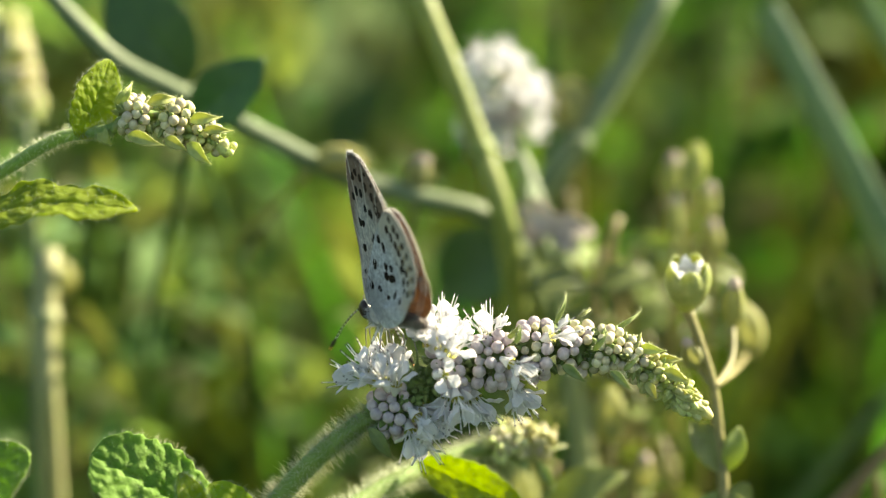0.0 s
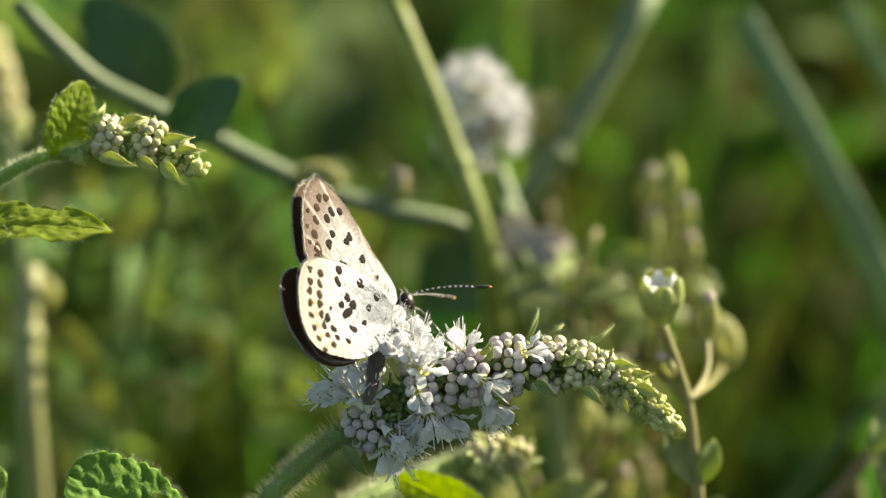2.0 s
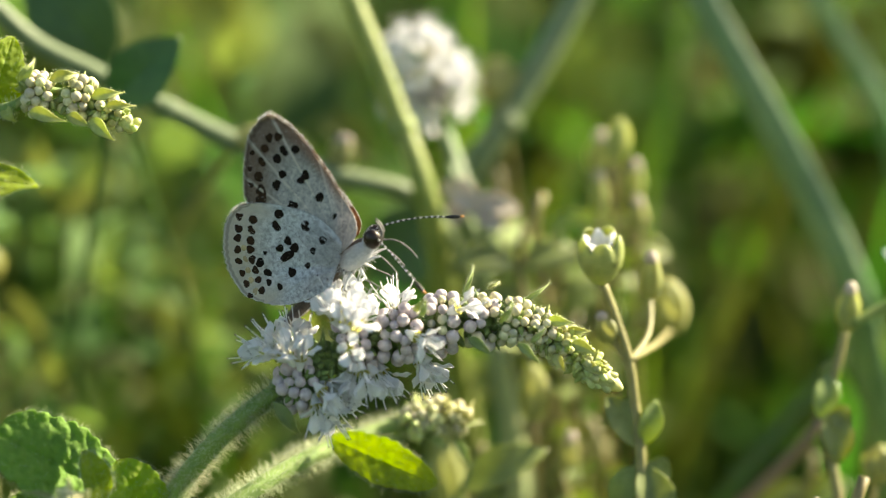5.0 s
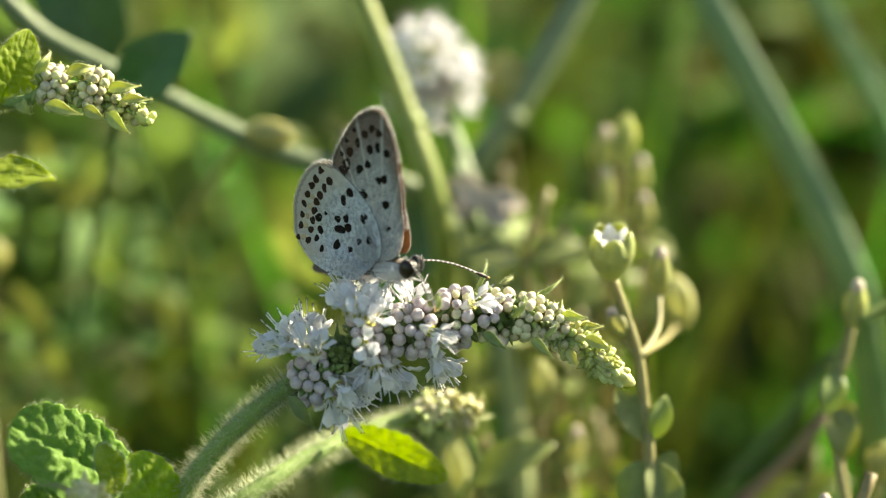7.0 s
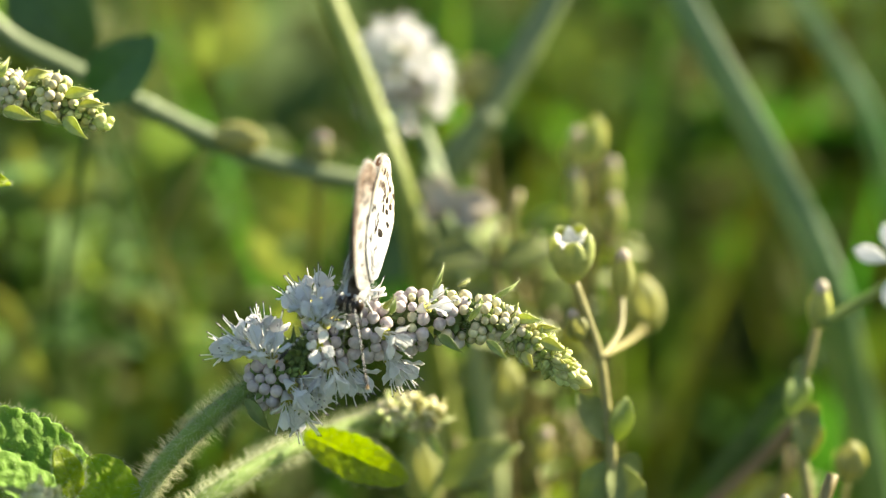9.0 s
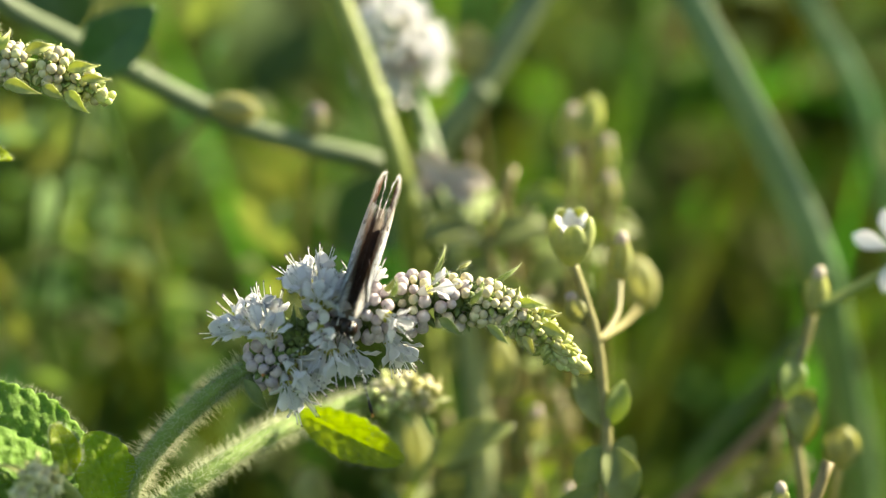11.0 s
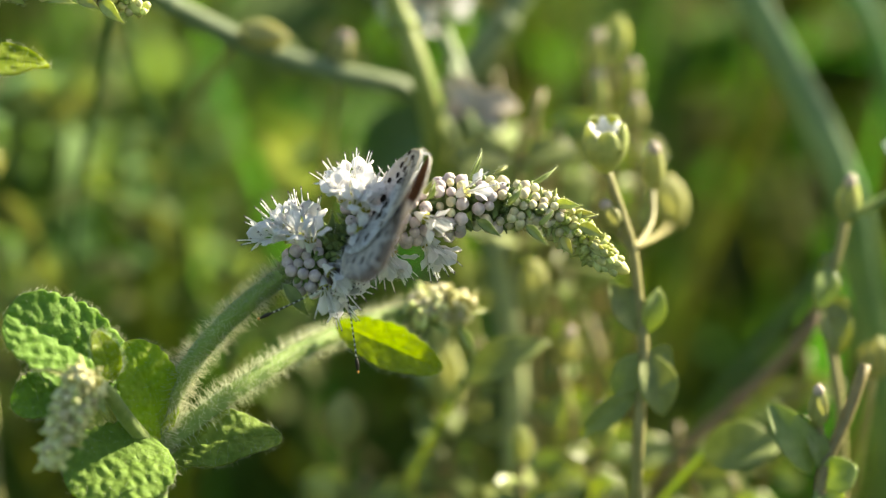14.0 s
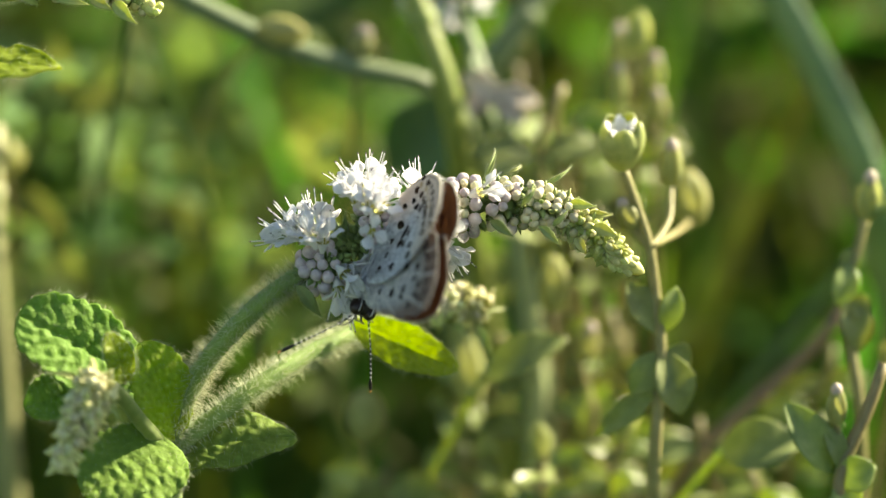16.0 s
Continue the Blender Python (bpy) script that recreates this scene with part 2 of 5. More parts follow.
def tube(pts, radii, sides=10, n=None, wobble=0.0, seed=0, square=0.0):
    """A closed tube along a smooth line, its radii spread evenly along it."""
    n = n or max(6, 5 * len(pts))
    path = spline(pts, n) if len(pts) > 2 else np.linspace(pts[0], pts[-1], n)
    rad = np.interp(np.linspace(0, 1, n), np.linspace(0, 1, len(radii)), radii)
    if wobble:
        r = np.random.RandomState(seed)
        rad = rad * (1 + wobble * np.convolve(r.randn(n + 4), np.ones(5) / 5, "valid"))
    _, a, b = frames(path)
    th = np.linspace(0, 2 * np.pi, sides, endpoint=False)
    k = 1 + square * np.cos(4 * th)
    ring = a[:, None] * (np.cos(th) * k)[None, :, None] + b[:, None] * (np.sin(th) * k)[None, :, None]
    v = (path[:, None] + ring * rad[:, None, None]).reshape(-1, 3)
    f = []
    for i in range(n - 1):
        for j in range(sides):
            k2 = (j + 1) % sides
            f.append((i * sides + j, i * sides + k2, (i + 1) * sides + k2, (i + 1) * sides + j))
    v = np.vstack([v, path[0], path[-1]])
    for j in range(sides):
        f.append((n * sides, (j + 1) % sides, j))
        f.append((n * sides + 1, (n - 1) * sides + j, (n - 1) * sides + (j + 1) % sides))
    return v, f


def join(*geos):
    v, f, mi, o = [], [], [], 0
    for g in geos:
        v.append(np.asarray(g[0], float))
        f += [tuple(i + o for i in q) for q in g[1]]
        mi += list(g[2]) if len(g) > 2 and g[2] is not None else [0] * len(g[1])
        o += len(g[0])
    return np.vstack(v), f, mi


def recolour(geo, k):
    return geo[0], geo[1], [k] * len(geo[1])


def hairs(points, normals, length, seed, lean=(0, 0, 0), thick=0.016):
    """Fine tapered hairs that stand on given points."""
    r = np.random.RandomState(seed)
    v, f = [], []
    for p, nrm in zip(points, normals):
        d = nrm + r.randn(3) * 0.28 + np.array(lean)
        d /= np.linalg.norm(d)
        a = np.cross(d, (0.3, 0.5, 0.81))
        a /= np.linalg.norm(a)
        b = np.cross(d, a)
        ln = length * r.uniform(0.45, 1.15) * MM
        w = thick * MM
        bend = r.randn(3) * 0.16 * ln
        o = len(v)
        for k in range(3):
            c = np.cos(2.094 * k) * a + np.sin(2.094 * k) * b
            v.append(p + c * w)
        for k in range(3):
            c = np.cos(2.094 * k) * a + np.sin(2.094 * k) * b
            v.append(p + d * ln * 0.55 + bend * 0.4 + c * w * 0.7)
        v.append(p + d * ln + bend)
        for k in range(3):
            q = (k + 1) % 3
            f += [(o + k, o + q, o + 3 + q, o + 3 + k), (o + 3 + k, o + 3 + q, o + 6)]
    return np.array(v), f


def tube_hairs(pts, radii, count, length, seed, lean=(0, 0, 0)):
    path = spline(pts, 80)
    _, a, b = frames(path)
    r = np.random.RandomState(seed)
    i = r.randint(0, 80, count)
    u = r.rand(count, 1)
    j = np.minimum(i + 1, 79)
    c = path[i] * (1 - u) + path[j] * u
    th = r.rand(count, 1) * 6.283
    nrm = a[i] * np.cos(th) + b[i] * np.sin(th)
    rad = np.interp(i / 79, np.linspace(0, 1, len(radii)), radii)[:, None]
    return hairs(c + nrm * rad * 0.95, nrm, length, seed, lean)


def unit(v):
    v = np.array(v, float)
    return v / np.linalg.norm(v)


def blade(base, tip, width, face=(0, -0.8, 0.6), arch=0.12, cup=0.15, peak=0.42, quilt=0.0, teeth=0, tooth=0.05, nu=30, nv=12,
          thick=0.10, seed=0, blunt=0.75, twist=0.0, veins=7, ripple=0.0):
    """A leaf from base to tip. face: the way its upper side looks; arch bends it along, cup across, quilt swells it between the veins."""
    base, tip = np.array(base, float), np.array(tip, float)
    x = tip - base
    ln = np.linalg.norm(x)
    x = x / ln
    z = np.array(face, float)
    z = unit(z - x * (z @ x))
    y = np.cross(z, x)
    r = np.random.RandomState(seed + 7)
    ph = r.rand(6) * 6.28
    us = np.linspace(0, 1, nu + 1)
    vs = np.linspace(-1, 1, 2 * nv + 1)
    U, V = np.meshgrid(us, vs, indexing="ij")
    e = math.log(0.5) / math.log(peak)
    prof = np.clip(np.sin(np.pi * np.clip(U, 0, 1) ** e), 0, 1) ** blunt
    prof = np.maximum(prof, 0.035)
    w = width / 2 * prof
    if teeth:
        saw = np.abs(((U * teeth + 0.25 * np.sign(V)) % 1.0) - 0.35)
        w = w * (1 - tooth * 2 * saw * np.abs(V) ** 3 + tooth * 0.4 * np.sin(U * 17 + ph[0]))
    Y = V * w
    s = U * veins - np.abs(V) * 1.1
    q = np.abs(np.sin(np.pi * s)) ** 0.6
    q2 = 0.5 + 0.5 * np.sin(np.pi * 2.6 * s + ph[1]) * np.sin(np.abs(V) * 13 + ph[2] + U * 9)
    rib = np.exp(-(V / 0.09) ** 2)
    Z = ln * arch * (np.sin(np.pi * U * 0.9) - 0.25 * U) + cup * np.abs(Y) ** 1.5 / (width / 2) ** 0.5
    Z = Z + quilt * ln * (0.55 * q + 0.45 * q2 - 0.7 * rib) * prof
    Z = Z + ripple * ln * np.sin(U * 14 + ph[3] + V) * np.abs(V) ** 3
    ang = twist * U
    Y, Z = Y * np.cos(ang) - Z * np.sin(ang), Y * np.sin(ang) + Z * np.cos(ang)
    P = base + (U * ln)[..., None] * x + Y[..., None] * y + Z[..., None] * z
    gu, gv = np.gradient(P, axis=0), np.gradient(P, axis=1)
    nrm = np.cross(gu, gv)
    nrm /= np.linalg.norm(nrm, axis=-1)[..., None] + 1e-12
    top = (P + nrm * thick * MM / 2).reshape(-1, 3)
    bot = (P - nrm * thick * MM / 2).reshape(-1, 3)
    k, m = nu + 1, 2 * nv + 1
    f = []
    o = k * m
    for i in range(k - 1):
        for j in range(m - 1):
            a = i * m + j
            f.append((a, a + m, a + m + 1, a + 1))
            f.append((o + a, o + a + 1, o + a + m + 1, o + a + m))
    for i in range(k - 1):
        for j in (0, m - 1):
            a = i * m + j
            f.append((a, a + m, o + a + m, o + a) if j else (a, o + a, o + a + m, a + m))
    for j in range(m - 1):
        a = (k - 1) * m + j
        f.append((j, j + 1, o + j + 1, o + j))
        f.append((a, o + a, o + a + 1, a + 1))
    rim = np.concatenate([P[:, 0], P[:, -1]])
    out = np.concatenate([P[:, 0] - P[:, 1], P[:, -1] - P[:, -2]])
    out /= np.linalg.norm(out, axis=1)[:, None] + 1e-12
    return (np.vstack([top, bot]), f), rim, out, P.reshape(-1, 3), nrm.reshape(-1, 3)


def ball(rx, ry, rz, seg=10, rings=7, egg=0.0):
    v = [(0, 0, -rz)]
    for i in range(1, rings):
        t = math.pi * i / rings
        c = -math.cos(t)
        s = math.sin(t) * (1 - egg * c)
        v += [(rx * s * math.cos(2 * math.pi * j / seg), ry * s * math.sin(2 * math.pi * j / seg), rz * c) for j in range(seg)]
    v.append((0, 0, rz))
    f = [(0, 1 + (j + 1) % seg, 1 + j) for j in range(seg)]
    for i in range(rings - 2):
        o = 1 + i * seg
        f += [(o + j, o + (j + 1) % seg, o + seg + (j + 1) % seg, o + seg + j) for j in range(seg)]
    o = 1 + (rings - 2) * seg
    f += [(o + j, o + (j + 1) % seg, len(v) - 1) for j in range(seg)]
    return np.array(v), f


def moved(geo, m):
    v = np.asarray(geo[0]) @ np.array(m.to_3x3()).T + np.array(m.translation)
    return (v, *geo[1:])


def aim(p, d, roll=0.0, size=1.0):
    """A pose at p with its z axis along d."""
    q = Vector(d).normalized().to_track_quat("Z", "Y").to_matrix().to_4x4()
    return Matrix.Translation(Vector(p)) @ q @ Matrix.Rotation(roll, 4, "Z") @ Matrix.Scale(size, 4)


# ---- ground ----
def ground():
    n = 60
    r = np.random.RandomState(3)
    xs = np.concatenate([-np.geomspace(60, 0.05, 30), np.geomspace(0.05, 60, 30)])
    X, Y = np.meshgrid(xs, xs + 0.3, indexing="ij")
    Zs = r.rand(n, n) * 0.012 - 0.012
    v = np.stack([X, Y, Zs], -1).reshape(-1, 3)
    f = [(i * n + j, (i + 1) * n + j, (i + 1) * n + j + 1, i * n + j + 1) for i in range(n - 1) for j in range(n - 1)]
    tagged(new("ground", build("ground", (v, f), soil_m)), "dark moist soil under a dense meadow", "ground", "", "structure")


ground()


def along_view(x, u, d):
    """Metres to the right, up and away from the flower on a line that dips by 18 degrees, as the meadow is seen."""
    return np.array([x, 0.951 * d + 0.309 * u, 0.35 + 0.951 * u - 0.309 * d])


def meadow_leaves(name, label, count, seed, mat, near, far, size, spread=1.35, within=((0, 1), (0, 1)), clump=9, loose=1.0):
    """Wild leaves that crowd behind the flower, from their tops down to the soil."""
    r = np.random.RandomState(seed)
    V, Fc, o = [], [], 0
    centres = r.rand(count // clump, 3)
    for axis, (lo, hi) in enumerate(within):
        centres[:, axis] = lo + (hi - lo) * centres[:, axis]
    for k in range(count):
        q = centres[k % len(centres)] + r.randn(3) * (0.05 * loose, 0.07 * loose, 0.04)
        d = near + (far - near) * abs(q[2]) ** 1.5
        grow = 1 + d / 0.29
        c = along_view((2 * q[0] - 1) * 0.041 * spread * grow, (2 * q[1] - 1.05) * 0.024 * spread * grow, d)
        if k % 4 == 0:
            c[2] *= r.rand()
        c[2] = max(0.004, c[2])
        ln, wd = r.uniform(*size), r.uniform(0.30, 0.60)
        dr = unit(r.randn(3) * (1, 1, 0.6))
        up = unit(np.array([r.randn() * 0.5, r.randn() * 0.5 - 0.25, 0.9]))
        up = unit(up - dr * (up @ dr))
        sd = np.cross(up, dr)
        for u, w in ((0, 0.08), (0.2, 0.75), (0.45, 1.0), (0.72, 0.75), (1, 0.05)):
            for e in (-1, 0, 1):
                V.append(c + dr * ln * (u - 0.5) + sd * e * w * ln * wd / 2 + up * ln * (0.22 * math.sin(2.6 * u) + 0.10 * abs(e) * w))
        for i in range(4):
            for j in range(2):
                a = o + i * 3 + j
                Fc.append((a, a + 3, a + 4, a + 1))
        o += 15
    tagged(new(name, build(name, (V, Fc), mat)), label, "meadow plants", "", "stuff")


def meadow_grass(name, label, count, seed, mat, near, far, width, spread=1.5):
    """Bent grass blades that rise from the soil to about the height of the view."""
    r = np.random.RandomState(seed)
    V, Fc, o = [], [], 0
    for k in range(count):
        d = near + (far - near) * r.rand() ** 1.5
        grow = 1 + d / 0.29
        top = along_view(r.uniform(-1, 1) * 0.041 * spread * grow, r.uniform(-1.2, 1.5) * 0.024 * grow, d)
        b = np.array([top[0] + r.randn() * 0.12 * top[2], top[1] + r.randn() * 0.12 * top[2], -0.005])
        hook = r.randn(3) * (0.18, 0.12, 0.05) * top[2]
        w0 = r.uniform(*width)
        sd = unit(np.cross(top - b, r.randn(3)))
        nn = unit(np.cross(sd, top - b))
        for u in np.linspace(0, 1, 7):
            c = b + (top - b) * u + hook * (u ** 3 - u * 0.4)
            w = w0 * (1 - u ** 4) + 0.00012
            for e in (-1, 0, 1):
                V.append(c + sd * e * w + nn * abs(e) * w * 0.45)
        for i in range(6):
            for j in range(2):
                a = o + i * 3 + j
                Fc.append((a, a + 3, a + 4, a + 1))
        o += 21
    tagged(new(name, build(name, (V, Fc), mat)), label, "meadow grass", "", "stuff")


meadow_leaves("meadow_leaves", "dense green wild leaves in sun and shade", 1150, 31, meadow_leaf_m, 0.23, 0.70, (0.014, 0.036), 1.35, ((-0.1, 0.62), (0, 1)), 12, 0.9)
meadow_leaves("meadow_herbs", "grey-green herbs in the meadow, lightened in colour as if sunlit", 850, 41, sunlit_foliage_m, 0.19, 0.42, (0.010, 0.024), 1.35, ((-0.15, 0.45), (-0.15, 0.95)), 9)
meadow_leaves("meadow_weeds", "small weeds in the meadow, darkened in colour as if shaded", 950, 43, shaded_foliage_m, 0.17, 0.55, (0.010, 0.028), 1.35, ((0.46, 1.2), (-0.1, 1.1)), 9)
meadow_leaves("tall_herbs", "herbs high in the meadow, lightened in colour as if sunlit", 300, 52, sunlit_foliage_m, 0.30, 0.75, (0.016, 0.036), 1.35, ((0.66, 1.05), (0.62, 1.05)))
meadow_grass("broad_grass", "broad dark green grass blades among the herbs", 170, 47, shaded_foliage_m, 0.11, 0.30, (0.0012, 0.003), 1.4)
meadow_leaves("pale_herbs", "pale grey-green herbs low in the meadow", 240, 48, sunlit_foliage_m, 0.07, 0.16, (0.004, 0.010), 1.35, ((0.0, 0.40), (0.30, 0.66)))
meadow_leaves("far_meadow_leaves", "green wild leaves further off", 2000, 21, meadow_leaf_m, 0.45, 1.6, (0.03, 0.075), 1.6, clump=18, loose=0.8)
meadow_grass("meadow_grass", "thin green grass blades behind the mint", 380, 12, meadow_grass_m, 0.14, 0.5, (0.0007, 0.0022))
meadow_grass("far_meadow_grass", "distant green meadow grass", 1600, 13, meadow_grass_m, 0.5, 2.4, (0.0015, 0.004))


def field(name, label, count, seed, mat, reach, tall, width):
    """Low grass tufts all round, thinner and taller further off; a patch round the mint's own foot stays clear."""
    r = np.random.RandomState(seed)
    tufts = count // 14
    rad = 0.22 + (reach - 0.22) * r.rand(tufts) ** 1.9
    way = r.rand(tufts) * 2 * math.pi
    V, Fc, o = [], [], 0
    for k in range(count):
        i = k % tufts
        c = np.array([rad[i] * math.cos(way[i]), rad[i] * math.sin(way[i]) - 0.05, -0.004]) + r.randn(3) * (0.012, 0.012, 0) * (1 + rad[i])
        h = r.uniform(*tall) * (0.7 + 0.3 * min(1, rad[i] / 0.8))
        lean = np.array([r.randn() * 0.4, r.randn() * 0.4, 0]) * h
        w0 = r.uniform(*width) * (1 + 0.5 * rad[i])
        th = r.rand() * math.pi
        sd = np.array([math.cos(th), math.sin(th), 0])
        for u in (0, 0.3, 0.6, 0.85, 1.0):
            p = c + np.array([0, 0, h * (u - 0.25 * u ** 3)]) + lean * u ** 2
            w = w0 * (1 - u ** 3) + 0.0002
            V += [p - sd * w, p + sd * w]
        Fc += [(o + 2 * j, o + 2 * j + 1, o + 2 * j + 3, o + 2 * j + 2) for j in range(4)]
        o += 10
    tagged(new(name, build(name, (V, Fc), mat)), label, "meadow grass", "", "stuff")


field("meadow_turf", "low green grass tufts covering the meadow", 52000, 61, meadow_grass_m, 8.0, (0.06, 0.19), (0.0014, 0.0035))
field("meadow_clover", "low broad green leaves in the turf", 26000, 62, meadow_leaf_m, 7.5, (0.03, 0.11), (0.006, 0.016))


# ---- plants behind the flower ----
def to_soil(low, way, far):
    """Points of an even run from a stalk's seen end down and back to its foot."""
    low, way, far = np.array(low, float), np.array(way, float), np.array(far, float)
    return [low + (far - low) * u + way * 0.012 * min(1, u * 12) * (1 - u) for u in (0.03, 0.08, 0.17, 0.33, 0.6, 1.0)]


def stalk(name, pts, radii, mat, label, category="stalk", sides=12, ground_to=None):
    """A single stalk; from its lowest end it runs on down to the soil."""
    pts = [np.array(p, float) for p in pts]
    count = len(pts)
    if ground_to is not None:
        low, way = pts[-1], unit(pts[-1] - pts[-2])
        far = np.array([*ground_to, -0.01])
        pts = pts + to_soil(low, way, far)
        radii = list(radii) + [radii[-1]] * 6
    t = thing(name, tuple(pts[-1]), label, category)
    part("stem", tube(pts, [q * MM for q in radii], sides, None, 0.05, 4), mat, t)
    e = unit(pts[count // 2] - pts[count // 2 - 1])
    part("node", moved(ball(radii[1] * 1.25 * MM, radii[1] * 1.25 * MM, radii[1] * 1.1 * MM, 12, 8), aim(pts[count // 2], e)), mat, t)
    return t


def down(p, dx=0.0, dy=0.0):
    return (p[0] + dx, p[1] + dy)


def reed(pts, width, label, ground_to, mat=None):
    """A long folded blade of a reed."""
    pts = [np.array(p, float) for p in pts]
    pts = pts + to_soil(pts[-1], unit(pts[-1] - pts[-2]), (*ground_to, -0.01))
    n = 60
    path = spline(pts, n)
    tan = np.gradient(path, axis=0)
    tan /= np.linalg.norm(tan, axis=1)[:, None]
    v = []
    for i, (p, t) in enumerate(zip(path, tan)):
        s = unit(np.cross(t, (0.2, 1.0, 0.1)))
        nn = np.cross(s, t)
        w = width * MM / 2 * (0.75 + 0.25 * min(1, i / 15))
        for q, h in ((-1, 0.22), (-0.5, 0.05), (0, 0), (0.5, 0.05), (1, 0.22), (0.5, 0.12), (0, 0.08), (-0.5, 0.12)):
            v.append(p + s * q * w + nn * h * w)
    f = [(i * 8 + j, i * 8 + (j + 1) % 8, (i + 1) * 8 + (j + 1) % 8, (i + 1) * 8 + j) for i in range(n - 1) for j in range(8)]
    t = thing("reed", tuple(pts[-1]), label, "reed", "reeds")
    part("reed_leaf", (np.array(v), f), mat or reed_m, t)
    rib = path - np.array([0, 0.00012, 0])
    part("midrib", tube(rib[::3], [0.16 * MM, 0.2 * MM], 6, 40), grey_stalk_m, t)
    return t


reed([(0.0279, 0.0682, 0.3592), (0.0339, 0.0649, 0.3490), (0.0399, 0.0625, 0.3385), (0.0458, 0.0597, 0.3266)], 4.7, "broad blue-green reed blade leaning across the meadow", (0.11, 0.30))
reed([(0.0444, 0.1007, 0.3524), (0.0489, 0.0983, 0.3451), (0.0538, 0.0957, 0.3372)], 3.0, "blue-green reed blade far behind the mint", (0.15, 0.35))
reed([(0.0493, 0.0684, 0.3177), (0.0437, 0.0638, 0.3134), (0.0376, 0.0598, 0.3075), (0.0309, 0.0555, 0.3008)], 2.1, "dark green reed blade bent low over the meadow", (-0.02, 0.25), green_reed_m)

# stalks
stalk("flower_stalk", [(-0.0115, 0.0494, 0.3660), (-0.0074, 0.0464, 0.3569), (-0.0043, 0.0439, 0.3492), (-0.0017, 0.0416, 0.3421)], [1.25, 1.3, 1.35, 1.4], stalk_m,
      "yellow-green plant stalk leaning in the meadow", "stalk", ground_to=(0.02, 0.32))
stalk("flower_stalk", [(0.0176, 0.0692, 0.3623), (0.0113, 0.0646, 0.3516), (0.0069, 0.0615, 0.3451), (0.0028, 0.0595, 0.3391)], [1.5, 1.55, 1.6, 1.6], grey_stalk_m,
      "grey-green plant stalk leaning in the meadow", "stalk", ground_to=(0.03, 0.36))
stalk("flower_stalk", [(-0.0507, 0.0434, 0.3669), (-0.0465, 0.0420, 0.3628), (-0.0425, 0.0418, 0.3590), (-0.0375, 0.0420, 0.3562), (-0.0289, 0.0426, 0.3516), (-0.0193, 0.0431, 0.3466), (-0.0109, 0.0442, 0.3437), (-0.0029, 0.0455, 0.3412)],
      [0.95, 1.05, 1.1, 1.15, 1.0, 1.0, 1.0, 0.9], grey_stalk_m, "long grey-green stalk lying slantwise through the meadow", "stalk", ground_to=(0.05, 0.32))
stalk("flower_stalk", [(-0.0511, 0.0481, 0.3362), (-0.0513, 0.0458, 0.3291), (-0.0509, 0.0428, 0.3198)], [1.3, 1.35, 1.4], pale_stalk_m, "pale yellow-green upright stalk in the meadow", "stalk", ground_to=(-0.06, 0.2))
stalk("flower_stalk", [(0.0064, 0.0425, 0.3255), (0.0071, 0.0418, 0.3200), (0.0081, 0.0404, 0.3126), (0.0079, 0.0374, 0.3033)], [0.9, 1.1, 1.3, 1.3], pale_stalk_m,
      "pale green upright stalk behind the mint", "stalk", ground_to=(0.02, 0.2))
stalk("flower_stalk", [(0.0106, 0.0437, 0.3420), (0.0097, 0.0427, 0.3392), (0.0102, 0.0434, 0.3349), (0.0112, 0.0435, 0.3285)], [0.5, 0.7, 0.65, 0.6], weed_stem_m,
      "thin curled stem in the meadow", "stalk", ground_to=(0.03, 0.3))
stalk("flower_stalk", [(0.0410, 0.0364, 0.3196), (0.0368, 0.0349, 0.3150), (0.0320, 0.0335, 0.3106), (0.0245, 0.0313, 0.3040)], [0.75, 0.75, 0.75, 0.8], brown_stem_m,
      "thin brown stem leaning in the meadow", "stalk", ground_to=(-0.01, 0.15))


def open_leaf(name, base, tip, width, mat, label, face=(0.1, -0.7, 0.7), **kw):
    t = thing(name, tuple(base), label, "leaf", "broad leaves in the meadow")
    g = blade(base, tip, width * MM, face, **kw)[0]
    part("leaf_blade", g, mat, t)
    run = to_soil(base, unit(np.array(base) - np.array(tip)), (base[0], base[1] + 0.3, -0.01))
    part("leaf_stalk", tube([base] + run, [0.4 * MM, 0.5 * MM, 0.6 * MM], 8, 30), mat, t)
    return t


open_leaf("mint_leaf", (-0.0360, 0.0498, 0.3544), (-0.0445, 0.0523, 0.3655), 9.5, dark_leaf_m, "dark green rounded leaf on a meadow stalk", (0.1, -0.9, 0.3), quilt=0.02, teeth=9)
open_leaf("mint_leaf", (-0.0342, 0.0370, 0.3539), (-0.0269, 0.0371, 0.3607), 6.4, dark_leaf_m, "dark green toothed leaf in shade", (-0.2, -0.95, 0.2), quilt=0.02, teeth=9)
open_leaf("broad_leaf", (-0.0281, 0.2031, 0.2956), (-0.0178, 0.2324, 0.3210), 17.0, sunlit_foliage_m, "broad bright green leaf out in the meadow", (0.3, -0.8, 0.5))
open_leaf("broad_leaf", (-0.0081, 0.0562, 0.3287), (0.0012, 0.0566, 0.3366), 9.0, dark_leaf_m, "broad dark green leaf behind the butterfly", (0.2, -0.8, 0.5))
open_leaf("broad_leaf", (0.0258, 0.0112, 0.3134), (0.0338, 0.0115, 0.3142), 5.6, weed_leaf_m, "pale green oval leaf low in the meadow", (0, -0.7, 0.7))
open_leaf("broad_leaf", (0.0020, 0.0191, 0.3183), (0.0106, 0.0203, 0.3219), 4.4, weed_leaf_m, "pale green oval leaf low in the meadow", (0, -0.6, 0.8))


